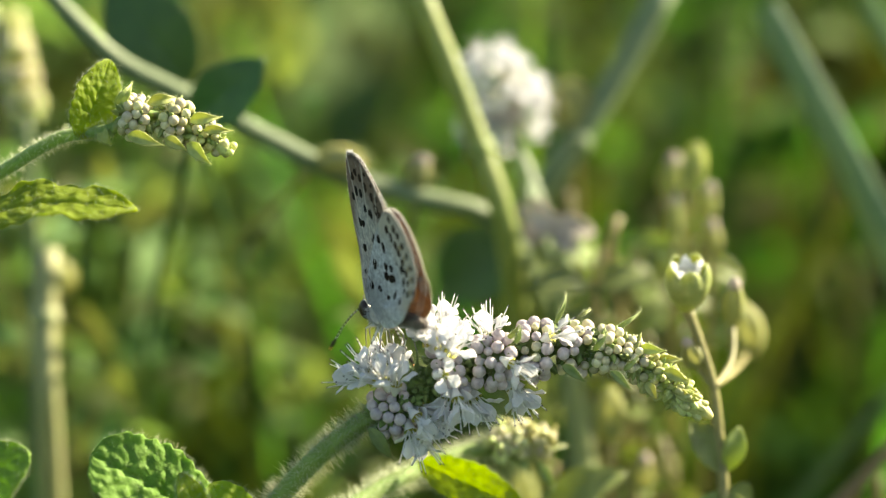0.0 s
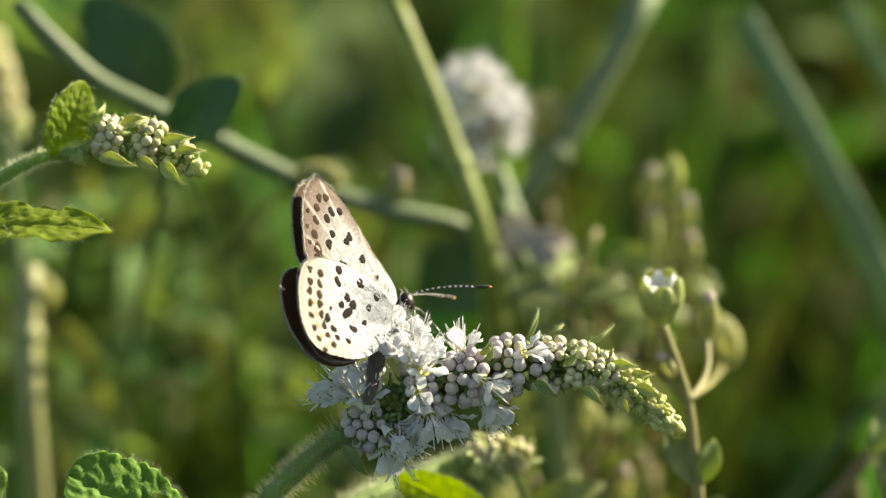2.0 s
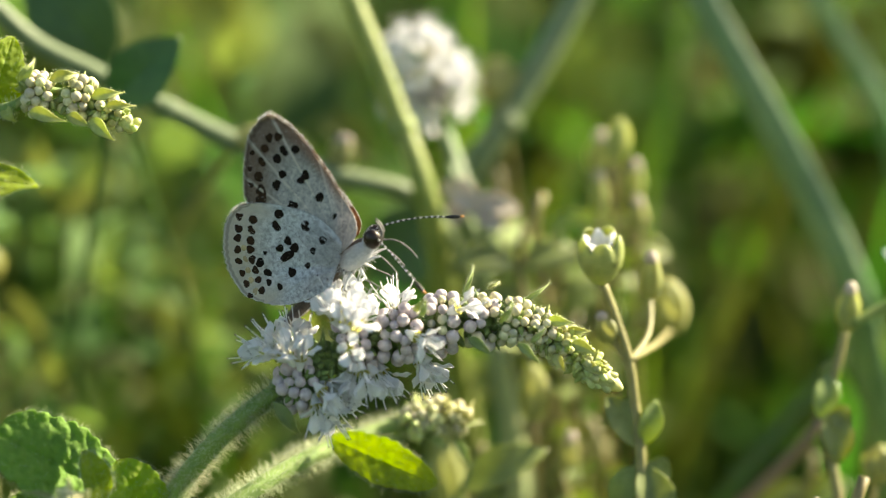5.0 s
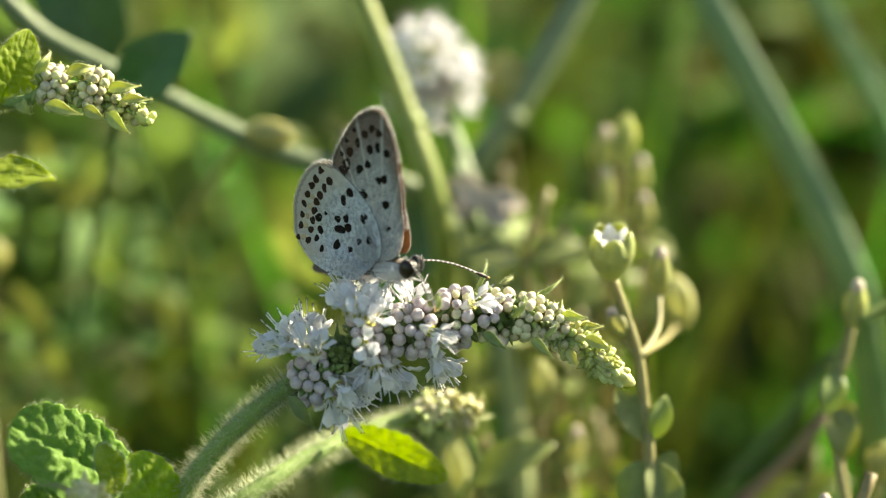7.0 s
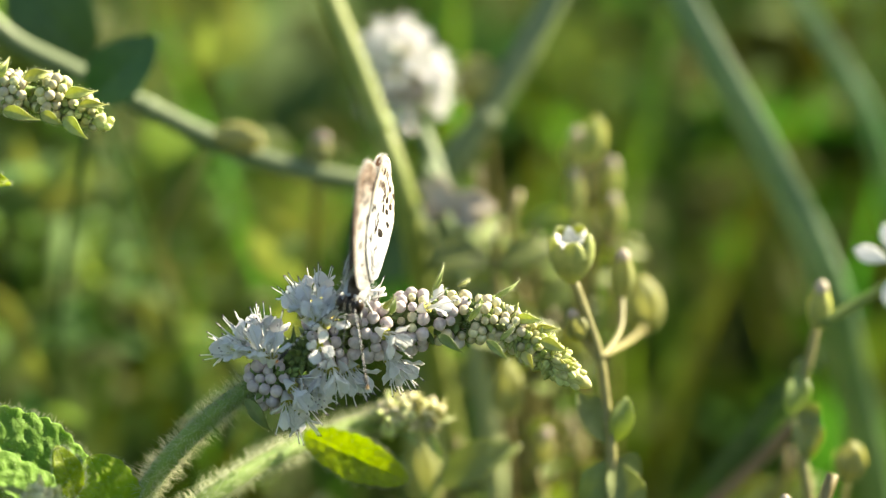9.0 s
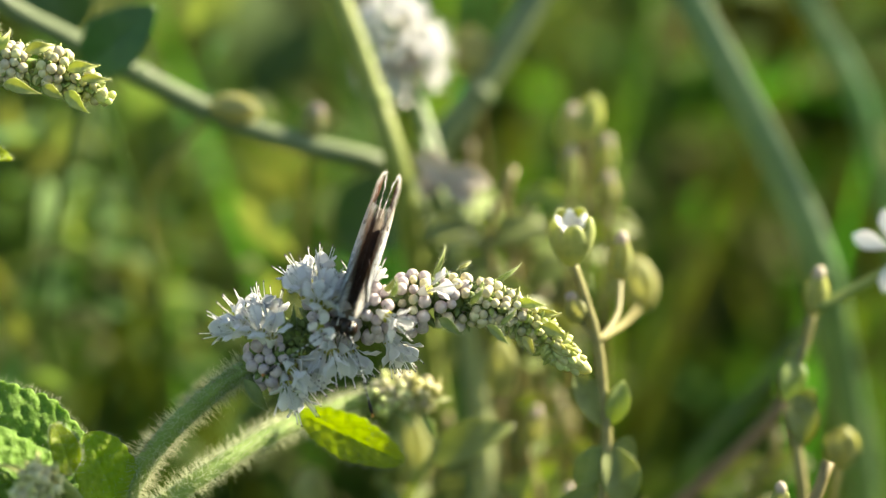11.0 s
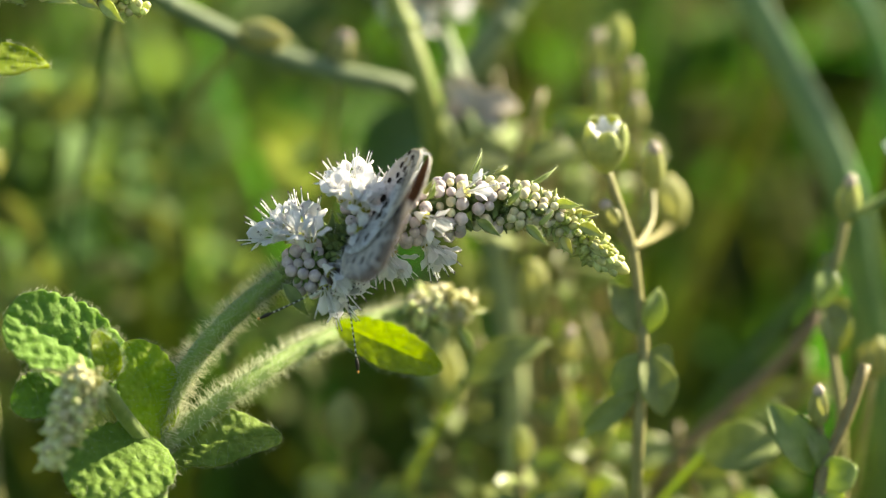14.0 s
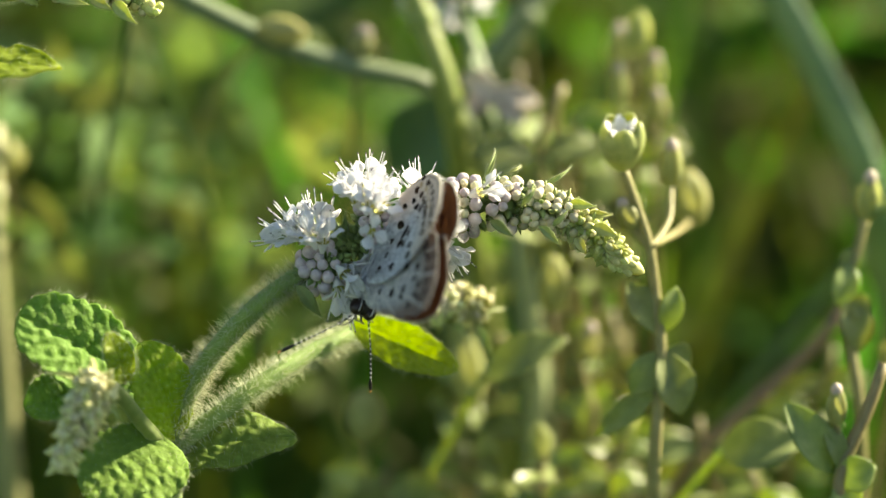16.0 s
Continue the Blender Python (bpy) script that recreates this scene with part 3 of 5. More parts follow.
# ---- blurred flower heads and buds ----
def sepal_bud(p, d, ln, wd, mat, parent, name="flower_bud", tipmat=None):
    """An ovoid bud of five overlapping sepals; a pinkish tip of petals where tipmat is given."""
    body = ball(wd * 0.46, wd * 0.46, ln * 0.5, 10, 8, 0.25)
    body = (body[0] + np.array([0, 0, ln * 0.5]), body[1])
    for k in range(5):
        a = 2 * math.pi * k / 5
        rows = []
        for u in np.linspace(0, 1, 6):
            rr = wd * 0.52 * math.sin(math.pi * min(0.97, 0.12 + 0.82 * u)) ** 0.7
            hw = 0.55 * math.sin(math.pi * (0.15 + 0.83 * u)) + 0.02
            for q in (-1, 0, 1):
                th = a + q * hw * 0.8
                rows.append((rr * math.cos(th) * (1.04 - 0.04 * abs(q)), rr * math.sin(th) * (1.04 - 0.04 * abs(q)), ln * u))
        f = [(i * 3 + j, i * 3 + j + 1, (i + 1) * 3 + j + 1, (i + 1) * 3 + j) for i in range(5) for j in range(2)]
        body = join(body, (np.array(rows), f))
    if tipmat:
        t = ball(wd * 0.3, wd * 0.3, ln * 0.2, 8, 6)
        body = join(body, recolour((t[0] + np.array([0, 0, ln * 0.93]), t[1]), 1))
    return part(name, (body[0] @ np.array(aim((0, 0, 0), d).to_3x3()).T, body[1], body[2] if len(body) > 2 else None),
                [mat, tipmat] if tipmat else mat, parent, at=p)


def bud_plant(buds, mat, label, foot):
    """Upright buds on thin stems that share one foot on the soil."""
    t = thing("meadow_bud_plant", (*foot, 0.0), label, "wild plant", "budding meadow plants")
    for p, d, ln, wd, tip in buds:
        p, d = np.array(p), unit(d)
        sepal_bud(tuple(p), d, ln * MM, wd * MM, mat, t, "flower_bud", pink_m if tip else None)
        run = to_soil(p, -d, (*foot, -0.01))
        part("stem", tube([p + d * 0.0004] + run, [0.35 * MM, 0.4 * MM, 0.5 * MM, 0.6 * MM], 8, 40), weed_stem_m, t)
    return t


bud_plant([((0.0183, 0.0446, 0.3450), (0.1, 0, 1), 5.2, 2.7, False), ((0.0166, 0.0429, 0.3398), (0, 0, 1), 4.6, 1.9, True),
           ((0.0208, 0.0443, 0.3375), (0, 0, 1), 3.6, 2.3, True)], sepal_m, "wild plant with closed yellow-green buds", (0.045, 0.25))
bud_plant([((0.0095, 0.0287, 0.3219), (-0.05, 0, 1), 6.2, 3.3, False)], sepal_m, "wild plant with one fat yellow-green bud", (0.028, 0.22))
bud_plant([((0.0439, 0.0202, 0.3184), (0.15, 0, 1), 4.2, 3.4, False)], sepal_m, "wild plant with a round green bud", (0.05, 0.2))
bud_plant([((-0.0216, 0.0417, 0.3489), (1, 0.1, -0.2), 5.4, 3.1, False), ((-0.0111, 0.0455, 0.3443), (0.2, 0, 1), 3.4, 3.2, True)], sepal_m,
          "wild plant with pale yellow nodding buds", (-0.03, 0.6))
bud_plant([((0.0069, 0.0638, 0.3458), (-0.2, 0, 1), 6.0, 5.2, False)], sepal_m, "wild plant with a yellow-green bud in the grass", (0.03, 0.5))
bud_plant([((0.0009, 0.0330, 0.3093), (-0.1, 0, 1), 8.5, 3.6, False), ((-0.0104, 0.0338, 0.3053), (0, 0, 1), 5.8, 4.2, False)], sepal_m,
          "low wild plant with yellowish buds in shade", (-0.015, 0.3))
bud_plant([((-0.0512, 0.0560, 0.3282), (0.2, 0, 1), 4.0, 3.6, False)], sepal_m, "wild plant with a yellow bud in the grass", (-0.08, 0.6))


def corolla_mesh():
    """A small tube with a yellow-green throat."""
    prof = [(0.25, -1.5), (0.45, -0.9), (0.62, -0.3), (0.75, 0.0), (0.5, -0.08), (0.3, -0.25)]
    v = [(r * MM * math.cos(2 * math.pi * j / 10), r * MM * math.sin(2 * math.pi * j / 10), z * MM) for r, z in prof for j in range(10)]
    f = [(i * 10 + j, i * 10 + (j + 1) % 10, (i + 1) * 10 + (j + 1) % 10, (i + 1) * 10 + j) for i in range(5) for j in range(10)]
    mi = [0] * 30 + [1] * 20
    v.append((0, 0, -0.3 * MM))
    f += [(50 + j, 50 + (j + 1) % 10, 60) for j in range(10)]
    mi += [1] * 10
    return build("flower", (v, f, mi), [petal_m, throat_m])


def petal_mesh(k):
    g = blade((0.40 * MM, 0, -0.05 * MM), (2.95 * MM, 0, (0.35 + 0.35 * k) * MM), (1.45 + 0.22 * k) * MM, (0, 0, 1), 0.16, -0.2, 0.66, nu=9, nv=4,
              thick=0.06, seed=k, blunt=0.8, ripple=0.05)[0]
    return build("petal", g, petal_m)


def stamen_mesh(k):
    r = np.random.RandomState(40 + k)
    ln = (3.3 + 1.3 * r.rand()) * MM
    bend = r.randn(2) * 0.42 * MM
    pts = [(0, 0, -0.2 * MM), (bend[0] * 0.5, bend[1] * 0.5, ln * 0.5), (bend[0], bend[1], ln)]
    fil = tube(pts, [0.085 * MM, 0.075 * MM, 0.06 * MM], 6, 8)
    an = ball(0.10 * MM, 0.085 * MM, 0.12 * MM, 7, 5)
    an = (an[0] + np.array([bend[0], bend[1], ln + 0.08 * MM]), an[1])
    return build("stamen", join(recolour(fil, 0), recolour(an, 1)), [filament_m, anther_m])


FLOWER = corolla_mesh()
PETALS = [petal_mesh(k) for k in range(3)]
STAMENS = [stamen_mesh(k) for k in range(4)]


def flower(parent, p, d, seed, size=1.0, stamens=4):
    """A tiny white four-lobed mint flower with long stamens."""
    r = np.random.RandomState(seed)
    roll = r.rand() * 6.28
    m = aim(p, d, roll, size)
    ob = piece("flower", FLOWER, parent, m)
    for k in range(4):
        q = new("petal", PETALS[(k + seed) % 3])
        q.parent = ob
        q.matrix_basis = Matrix.Rotation(k * math.pi / 2 + r.randn() * 0.15, 4, "Z") @ Matrix.Rotation(-r.uniform(0.25, 1.05), 4, "Y")
    for k in range(stamens):
        s = new("stamen", STAMENS[(k + seed) % 4])
        s.parent = ob
        a = (k + 0.5) * math.pi / 2 + r.randn() * 0.3
        s.matrix_basis = (Matrix.Translation((0.35 * MM * math.cos(a), 0.35 * MM * math.sin(a), 0)) @ Matrix.Rotation(a, 4, "Z")
                          @ Matrix.Rotation(r.uniform(0.05, 0.62), 4, "Y"))
    return ob


def bud_mesh(name, mat, rnd, ln):
    g = ball(rnd * MM, rnd * MM, ln * MM, 12, 9, -0.08)
    v = np.array(g[0])
    ang = np.arctan2(v[:, 1], v[:, 0])
    fold = 1 + 0.035 * np.cos(4 * ang)
    v[:, 0] *= fold
    v[:, 1] *= fold
    return build(name, (v, g[1]), mat)


BUDS = {"lilac": bud_mesh("bud", bud_lilac_m, 0.56, 0.60), "cream": bud_mesh("bud", bud_cream_m, 0.46, 0.49), "green": bud_mesh("bud", bud_green_m, 0.36, 0.40), "yellow": bud_mesh("bud", bud_yellow_m, 0.46, 0.49), "long": bud_mesh("bud", bud_green_m, 0.36, 0.66)}
BUD_WIDE = {"lilac": 1.10, "cream": 0.90, "green": 0.70, "yellow": 0.90, "long": 0.74}


def whorl(parent, c, axis, ring, rows, kind, seed, avoid=(), small=0.76, bare=0.04, lean=0.0):
    """Round buds packed in staggered rows about the stem; ring: radius in mm. avoid: places taken by flowers."""
    r = np.random.RandomState(seed)
    a = unit(axis)
    s = unit(np.cross(a, (0.2, 0.3, 0.93)))
    b = np.cross(a, s)
    kinds = (kind,) if isinstance(kind, str) else kind
    wide = max(BUD_WIDE[q] for q in kinds)
    for row in range(rows):
        h = row - (rows - 1) / 2
        rim = ring * (1 - 0.11 * abs(h) ** 1.6)
        n = max(5, int(2 * math.pi * rim / (wide * 0.98)))
        for k in range(n):
            th = 2 * math.pi * (k + 0.5 * (row % 2) + r.uniform(-0.17, 0.17)) / n + seed
            d = math.cos(th) * s + math.sin(th) * b
            dirn = unit(d + a * (h * 0.28 + lean))
            sz = small + (1.16 - small) * r.rand() ** 0.6
            p = np.array(c) + d * rim * MM + a * h * wide * 0.90 * MM - dirn * (1.06 - sz) * 0.9 * MM + r.randn(3) * 0.10 * MM
            if r.rand() < bare or any(np.linalg.norm(p - np.array(q)) < 1.05 * MM for q in avoid):
                continue
            piece("bud", BUDS[kinds[r.randint(len(kinds))]], parent, aim(p, dirn + r.randn(3) * 0.12, r.rand() * 6, sz))


def calyx_cluster(c, axis, radial, axial, count, seed):
    """Small pointed green cups that fill the whorl below its buds."""
    r = np.random.RandomState(seed)
    a = unit(axis)
    s = unit(np.cross(a, (0.2, 0.3, 0.93)))
    b = np.cross(a, s)
    core = ball(radial * 0.80 * MM, radial * 0.80 * MM, axial * 0.95 * MM, 14, 10)
    geos = [moved(core, aim(c, a))]
    for k in range(count):
        h = r.uniform(-0.95, 0.95)
        th = r.rand() * 6.28
        d = unit(math.sqrt(1 - h * h) * (math.cos(th) * s + math.sin(th) * b) + a * h * 0.5)
        p = np.array(c) + d * radial * 0.66 * MM + a * h * axial * 0.7 * MM
        reach = r.uniform(0.8, 1.5)
        geos.append(tube([p, p + d * 0.5 * reach * MM, p + d * reach * MM + r.randn(3) * 0.12 * MM], [0.30 * MM, 0.34 * MM, 0.03 * MM], 6, 5))
    return join(*geos)


def bract(parent, base, tip, width, face=(0, -0.7, 0.7), seed=0, mat=None, arch=0.2, hairy=True):
    g, rim, out, P, nrm = blade(base, tip, 0.62 * width * MM, face, arch, 0.45, 0.32, nu=16, nv=5, thick=0.08, seed=seed, quilt=0.015, twist=0.4, blunt=1.25)
    ob = part("bract", g, mat or bract_m, parent)
    if hairy:
        part("hairs", hairs(np.repeat(rim, 2, 0), np.repeat(out, 2, 0), 0.34, seed, thick=0.010), hair_m, ob, "", "stuff")
    return ob


def mint_leaf(parent, base, tip, width, face, mat, seed, arch=0.1, cup=0.12, quilt=0.028, teeth=10, peak=0.42, hair=0.6, label="", blunt=0.6, ripple=0.012, twist=0.0):
    g, rim, out, P, nrm = blade(base, tip, width * MM, face, arch, cup, peak, quilt, teeth, 0.075, 44, 18, 0.16, seed, blunt, twist, 7, ripple)
    ob = part("leaf", g, mat, parent, label)
    r = np.random.RandomState(seed)
    pick = r.choice(len(P), 260, replace=False)
    pts = np.concatenate([np.repeat(rim, 3, 0) + r.randn(len(rim) * 3, 3) * 0.06 * MM, P[pick]])
    nr = np.concatenate([np.repeat(out, 3, 0), nrm[pick]])
    part("hairs", hairs(pts, nr, hair, seed, thick=0.011), hair_m, ob, "", "stuff")
    return ob


# ---- the flowering mint ----
JOINT = (-0.0276, -0.0073, 0.3210)
MAIN = [JOINT, (-0.0261, -0.0069, 0.3258), (-0.0241, -0.0064, 0.3294), (-0.0212, -0.0059, 0.3329), (-0.0178, -0.0054, 0.3360), (-0.0148, -0.0048, 0.3381)]
AXIS = [(-0.0137, -0.0045, 0.3393), (-0.0111, -0.0040, 0.3408), (-0.0077, -0.0036, 0.3420), (-0.0037, -0.0033, 0.3429), (0.0003, -0.0021, 0.3435), (0.0037, -0.0021, 0.3434), (0.0074, -0.0023, 0.3428),
        (0.0104, -0.0028, 0.3413), (0.0130, -0.0034, 0.3396), (0.0158, -0.0039, 0.3381)]
mint = thing("mint_plant", (JOINT[0], JOINT[1] + 0.01, 0.0), "hairy mint with a drooping spike of white flowers and buds", "flowering mint")
part("stem", tube(MAIN + AXIS, [0.98 * MM, 0.90 * MM, 0.88 * MM, 0.86 * MM, 0.86 * MM, 0.85 * MM, 0.8 * MM, 0.7 * MM, 0.6 * MM, 0.5 * MM, 0.5 * MM, 0.4 * MM, 0.3 * MM, 0.2 * MM], 14, 110,
                  0.02, 3, 0.10), stem_m, mint)
part("stem_hairs", tube_hairs(MAIN, [1.0 * MM, 0.93 * MM, 0.88 * MM], 3400, 1.35, 5), hair_m, mint, "fine whitish hairs", "stuff")
SECOND = [JOINT, (-0.0231, -0.0053, 0.3239), (-0.0189, -0.0025, 0.3262), (-0.0142, 0.0022, 0.3276), (-0.0100, 0.0065, 0.3280), (-0.0050, 0.0108, 0.3281), (-0.0017, 0.0128, 0.3279)]
part("side_stem", tube(SECOND, [1.05 * MM, 0.92 * MM, 0.88 * MM, 0.85 * MM, 0.75 * MM], 12, 60, 0.02, 6, 0.08), stem_m, mint)
part("stem_hairs", tube_hairs(SECOND, [1.0 * MM, 0.9 * MM, 0.86 * MM, 0.75 * MM], 3600, 1.4, 7), hair_m, mint, "fine whitish hairs", "stuff")
LOWER = [JOINT, (JOINT[0] - 0.002, JOINT[1] + 0.004, JOINT[2] - 0.03), (JOINT[0] - 0.002, JOINT[1] + 0.012, 0.15), (JOINT[0], JOINT[1] + 0.01, -0.01)]
part("lower_stem", tube(LOWER, [1.4 * MM, 1.5 * MM, 1.8 * MM, 2.0 * MM], 12, 40, 0.02, 8, 0.08), stem_m, mint)

UP, CAM = np.array([0.0, 0.31, 0.95]), np.array([0.0, -0.95, 0.31])
RIGHT = np.array([1.0, 0, 0])
WHORLS = [  # middle, axis, ring radius, rows, bud kinds, flowers: (mouth, angle in degrees from the right, lean towards the viewer)
    ((-0.0131, -0.0048, 0.3384), (0.75, 0, 0.35), 2.25, 4, ("lilac",), [
        ((-0.0165, -0.0040, 0.3411), 165, 0.2), ((-0.0157, -0.0047, 0.3421), 145, 0.3), ((-0.0149, -0.0027, 0.3417), 120, 0.0), ((-0.0139, -0.0036, 0.3423), 100, 0.2), ((-0.0130, -0.0027, 0.3416), 82, 0.1), 
        ((-0.0151, -0.0059, 0.3416), 140, 0.5), ((-0.0141, -0.0068, 0.3420), 112, 0.6), ((-0.0130, -0.0069, 0.3417), 85, 0.5), ((-0.0146, -0.0010, 0.3405), 110, -0.4), ((-0.0133, -0.0000, 0.3402), 90, -0.4),
        ((-0.0106, -0.0057, 0.3390), -12, 0.3), ((-0.0098, -0.0050, 0.3378), -28, 0.1), ((-0.0116, -0.0073, 0.3372), -72, 0.5), ((-0.0110, -0.0078, 0.3388), -35, 0.6), ((-0.0103, -0.0063, 0.3372), -48, 0.3), ((-0.0109, -0.0057, 0.3358), -68, 0.2)]),
    ((-0.0080, -0.0036, 0.3420), (0.95, 0, 0.2), 2.3, 3, ("lilac",), [
        ((-0.0103, -0.0026, 0.3452), 125, 0.2), ((-0.0095, -0.0016, 0.3452), 104, 0.1), ((-0.0086, -0.0024, 0.3458), 84, 0.2), ((-0.0101, -0.0048, 0.3450), 120, 0.5), ((-0.0092, -0.0056, 0.3457), 98, 0.6),
        ((-0.0082, -0.0056, 0.3456), 76, 0.5), ((-0.0074, -0.0039, 0.3445), 50, 0.3), ((-0.0089, -0.0068, 0.3451), 95, 0.9), ((-0.0080, -0.0069, 0.3448), 70, 0.9), 
        ((-0.0082, -0.0064, 0.3401), -100, 0.4), ((-0.0073, -0.0073, 0.3404), -82, 0.5), ((-0.0062, -0.0055, 0.3396), -62, 0.2), ((-0.0054, -0.0045, 0.3395), -44, 0.2), ]),
    ((-0.0039, -0.0033, 0.3430), (1, 0, 0.1), 2.45, 4, ("lilac",), [
        ((-0.0041, -0.0026, 0.3451), 85, 0.3), ((-0.0047, -0.0004, 0.3442), 100, -0.2), ((-0.0024, -0.0063, 0.3436), -25, 0.7), ((-0.0022, -0.0042, 0.3404), -52, 0.1), ((-0.0014, -0.0033, 0.3400), -40, -0.1), ((-0.0019, -0.0025, 0.3392), -60, -0.2)]),
    ((-0.0001, -0.0021, 0.3434), (1, 0, 0), 2.6, 3, ("lilac", "lilac", "cream"), [((0.0014, -0.0045, 0.3457), 25, 0.7)]),
    ((0.0036, -0.0020, 0.3438), (1, 0, -0.1), 2.3, 3, ("lilac", "cream"), []),
    ((0.0066, -0.0021, 0.3435), (0.97, 0, -0.2), 2.05, 3, ("cream",), []),
    ((0.0090, -0.0023, 0.3428), (0.9, 0, -0.35), 1.8, 3, ("cream",), []),
    ((0.0113, -0.0028, 0.3413), (0.8, 0, -0.5), 1.5, 4, ("green", "yellow", "long"), []),
    ((0.0132, -0.0033, 0.3398), (0.8, 0, -0.55), 1.2, 4, ("long",), []),
]
for k, (c, ax, rad, rows, kinds, blooms) in enumerate(WHORLS):
    whorl(mint, c, ax, rad, rows, kinds, 10 + k, [q[0] for q in blooms] + [(-0.0086, -0.0076, 0.3429)], lean=(0.5 if k == 7 else 0.9 if k == 8 else 0.0))
    part("calyx", calyx_cluster(c, ax, rad * 0.84, rows * 0.42, 60, 30 + k), calyx_m if k < 5 else bract_m if k < 7 else young_bract_m, mint, "", "stuff")
    rh = np.random.RandomState(90 + k)
    way = rh.randn(170, 3)
    way /= np.linalg.norm(way, axis=1)[:, None]
    part("hairs", hairs(np.array(c) + way * (rad + 0.15) * MM * np.array([0.75, 1, 1]), way, 0.55, 70 + k, thick=0.014), hair_m, mint, "", "stuff")
    for j, (mouth, ang, near) in enumerate(blooms):
        d = unit(math.cos(radians(ang)) * RIGHT + math.sin(radians(ang)) * UP + near * CAM)
        flower(mint, np.array(mouth), d + 0.12 * np.random.RandomState(50 + 9 * k + j).randn(3), 17 * k + j, 0.84, 4)
part("calyx", calyx_cluster((-0.0104, -0.0041, 0.3406), (0.9, 0, 0.35), 1.5, 1.3, 60, 57), calyx_m, mint, "", "stuff")
# one flower that faces the viewer
flower(mint, (-0.0086, -0.0076, 0.3429), (0.05, -0.95, 0.1), 77, 0.66)
# the closed tip
tip_c = np.array((0.0149, -0.0037, 0.3386))
part("spike_tip", moved(ball(0.98 * MM, 0.98 * MM, 2.1 * MM, 14, 10, 0.25), aim(tip_c, (0.8, 0, -0.5))), bud_green_m, mint)
whorl(mint, tip_c - np.array([0.6, 0, -0.4]) * MM, (0.8, 0, -0.5), 0.80, 4, "long", 22, (), 0.7, 0.0, 1.1)
for k, (b, t, w) in enumerate([((0.0018, -0.0014, 0.3457), (0.0028, 0.0005, 0.3483), 0.9), ((0.0070, -0.0007, 0.3446), (0.0100, 0.0010, 0.3465), 1.0), ((0.0095, -0.0030, 0.3440), (0.0138, -0.0031, 0.3438), 1.5),
                               ((0.0101, -0.0013, 0.3427), (0.0123, 0.0000, 0.3436), 1.1), ((0.0118, -0.0046, 0.3424), (0.0158, -0.0050, 0.3409), 1.7), ((0.0023, -0.0054, 0.3432), (0.0046, -0.0058, 0.3417), 1.9),
                               ((0.0068, -0.0055, 0.3427), (0.0089, -0.0061, 0.3410), 1.7), ((0.0101, -0.0049, 0.3414), (0.0120, -0.0057, 0.3389), 1.5), ((-0.0155, -0.0072, 0.3375), (-0.0131, -0.0072, 0.3344), 2.6),
                               ((-0.0026, -0.0046, 0.3455), (-0.0017, -0.0052, 0.3471), 1.2), ((-0.0114, -0.0040, 0.3410), (-0.0111, -0.0041, 0.3439), 1.3), ((0.0041, 0.0007, 0.3458), (0.0053, 0.0019, 0.3462), 0.7),
                               ((0.0052, -0.0050, 0.3445), (0.0065, -0.0044, 0.3462), 1.2), ((0.0081, -0.0046, 0.3424), (0.0095, -0.0041, 0.3439), 1.1), ((-0.0063, -0.0046, 0.3390), (-0.0048, -0.0043, 0.3369), 1.4),
                               ((0.0128, -0.0044, 0.3404), (0.0160, -0.0047, 0.3386), 1.5), ((0.0134, -0.0032, 0.3407), (0.0166, -0.0035, 0.3390), 1.2),
                               ((0.0113, -0.0028, 0.3429), (0.0152, -0.0022, 0.3428), 1.2), ((-0.0020, -0.0052, 0.3452), (-0.0016, -0.0048, 0.3468), 1.1)]):
    if b[0] > 0.009:
        t, w = tuple(np.array(b) + (np.array(t) - np.array(b)) * 0.62), w * 1.35
    # a few bracts take the darker calyx green: shade put into their colour
    bract(mint, b, t, w * 0.78, (0.1, -0.8, 0.5), 60 + k, calyx_m if k in (5, 8, 10) else young_bract_m if b[0] > 0.009 else bract_m)

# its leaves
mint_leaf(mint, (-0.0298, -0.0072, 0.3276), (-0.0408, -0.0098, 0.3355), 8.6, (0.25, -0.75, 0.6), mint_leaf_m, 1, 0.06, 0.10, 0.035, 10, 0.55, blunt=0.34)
mint_leaf(mint, (-0.0269, -0.0079, 0.3225), (-0.0300, -0.0079, 0.3321), 6.6, (0.5, -0.78, 0.38), backlit_leaf_m, 2, 0.10, 0.12, 0.025, 9, 0.55, blunt=0.45)
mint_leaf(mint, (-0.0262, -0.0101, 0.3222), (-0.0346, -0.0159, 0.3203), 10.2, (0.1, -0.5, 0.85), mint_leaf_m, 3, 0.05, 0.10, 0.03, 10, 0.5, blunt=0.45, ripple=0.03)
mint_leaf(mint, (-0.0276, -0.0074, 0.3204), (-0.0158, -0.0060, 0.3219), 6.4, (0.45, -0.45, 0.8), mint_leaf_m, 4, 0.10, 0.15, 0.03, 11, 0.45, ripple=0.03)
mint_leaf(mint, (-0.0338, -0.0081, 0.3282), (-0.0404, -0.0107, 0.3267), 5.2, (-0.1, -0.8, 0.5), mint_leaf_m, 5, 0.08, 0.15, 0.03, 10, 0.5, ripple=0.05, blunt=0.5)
mint_leaf(mint, (-0.0107, 0.0039, 0.3297), (-0.0006, 0.0007, 0.3262), 4.5, (-0.05, -0.9, 0.36), backlit_leaf_m, 6, 0.10, 0.2, 0.02, 9, 0.5, blunt=0.55)
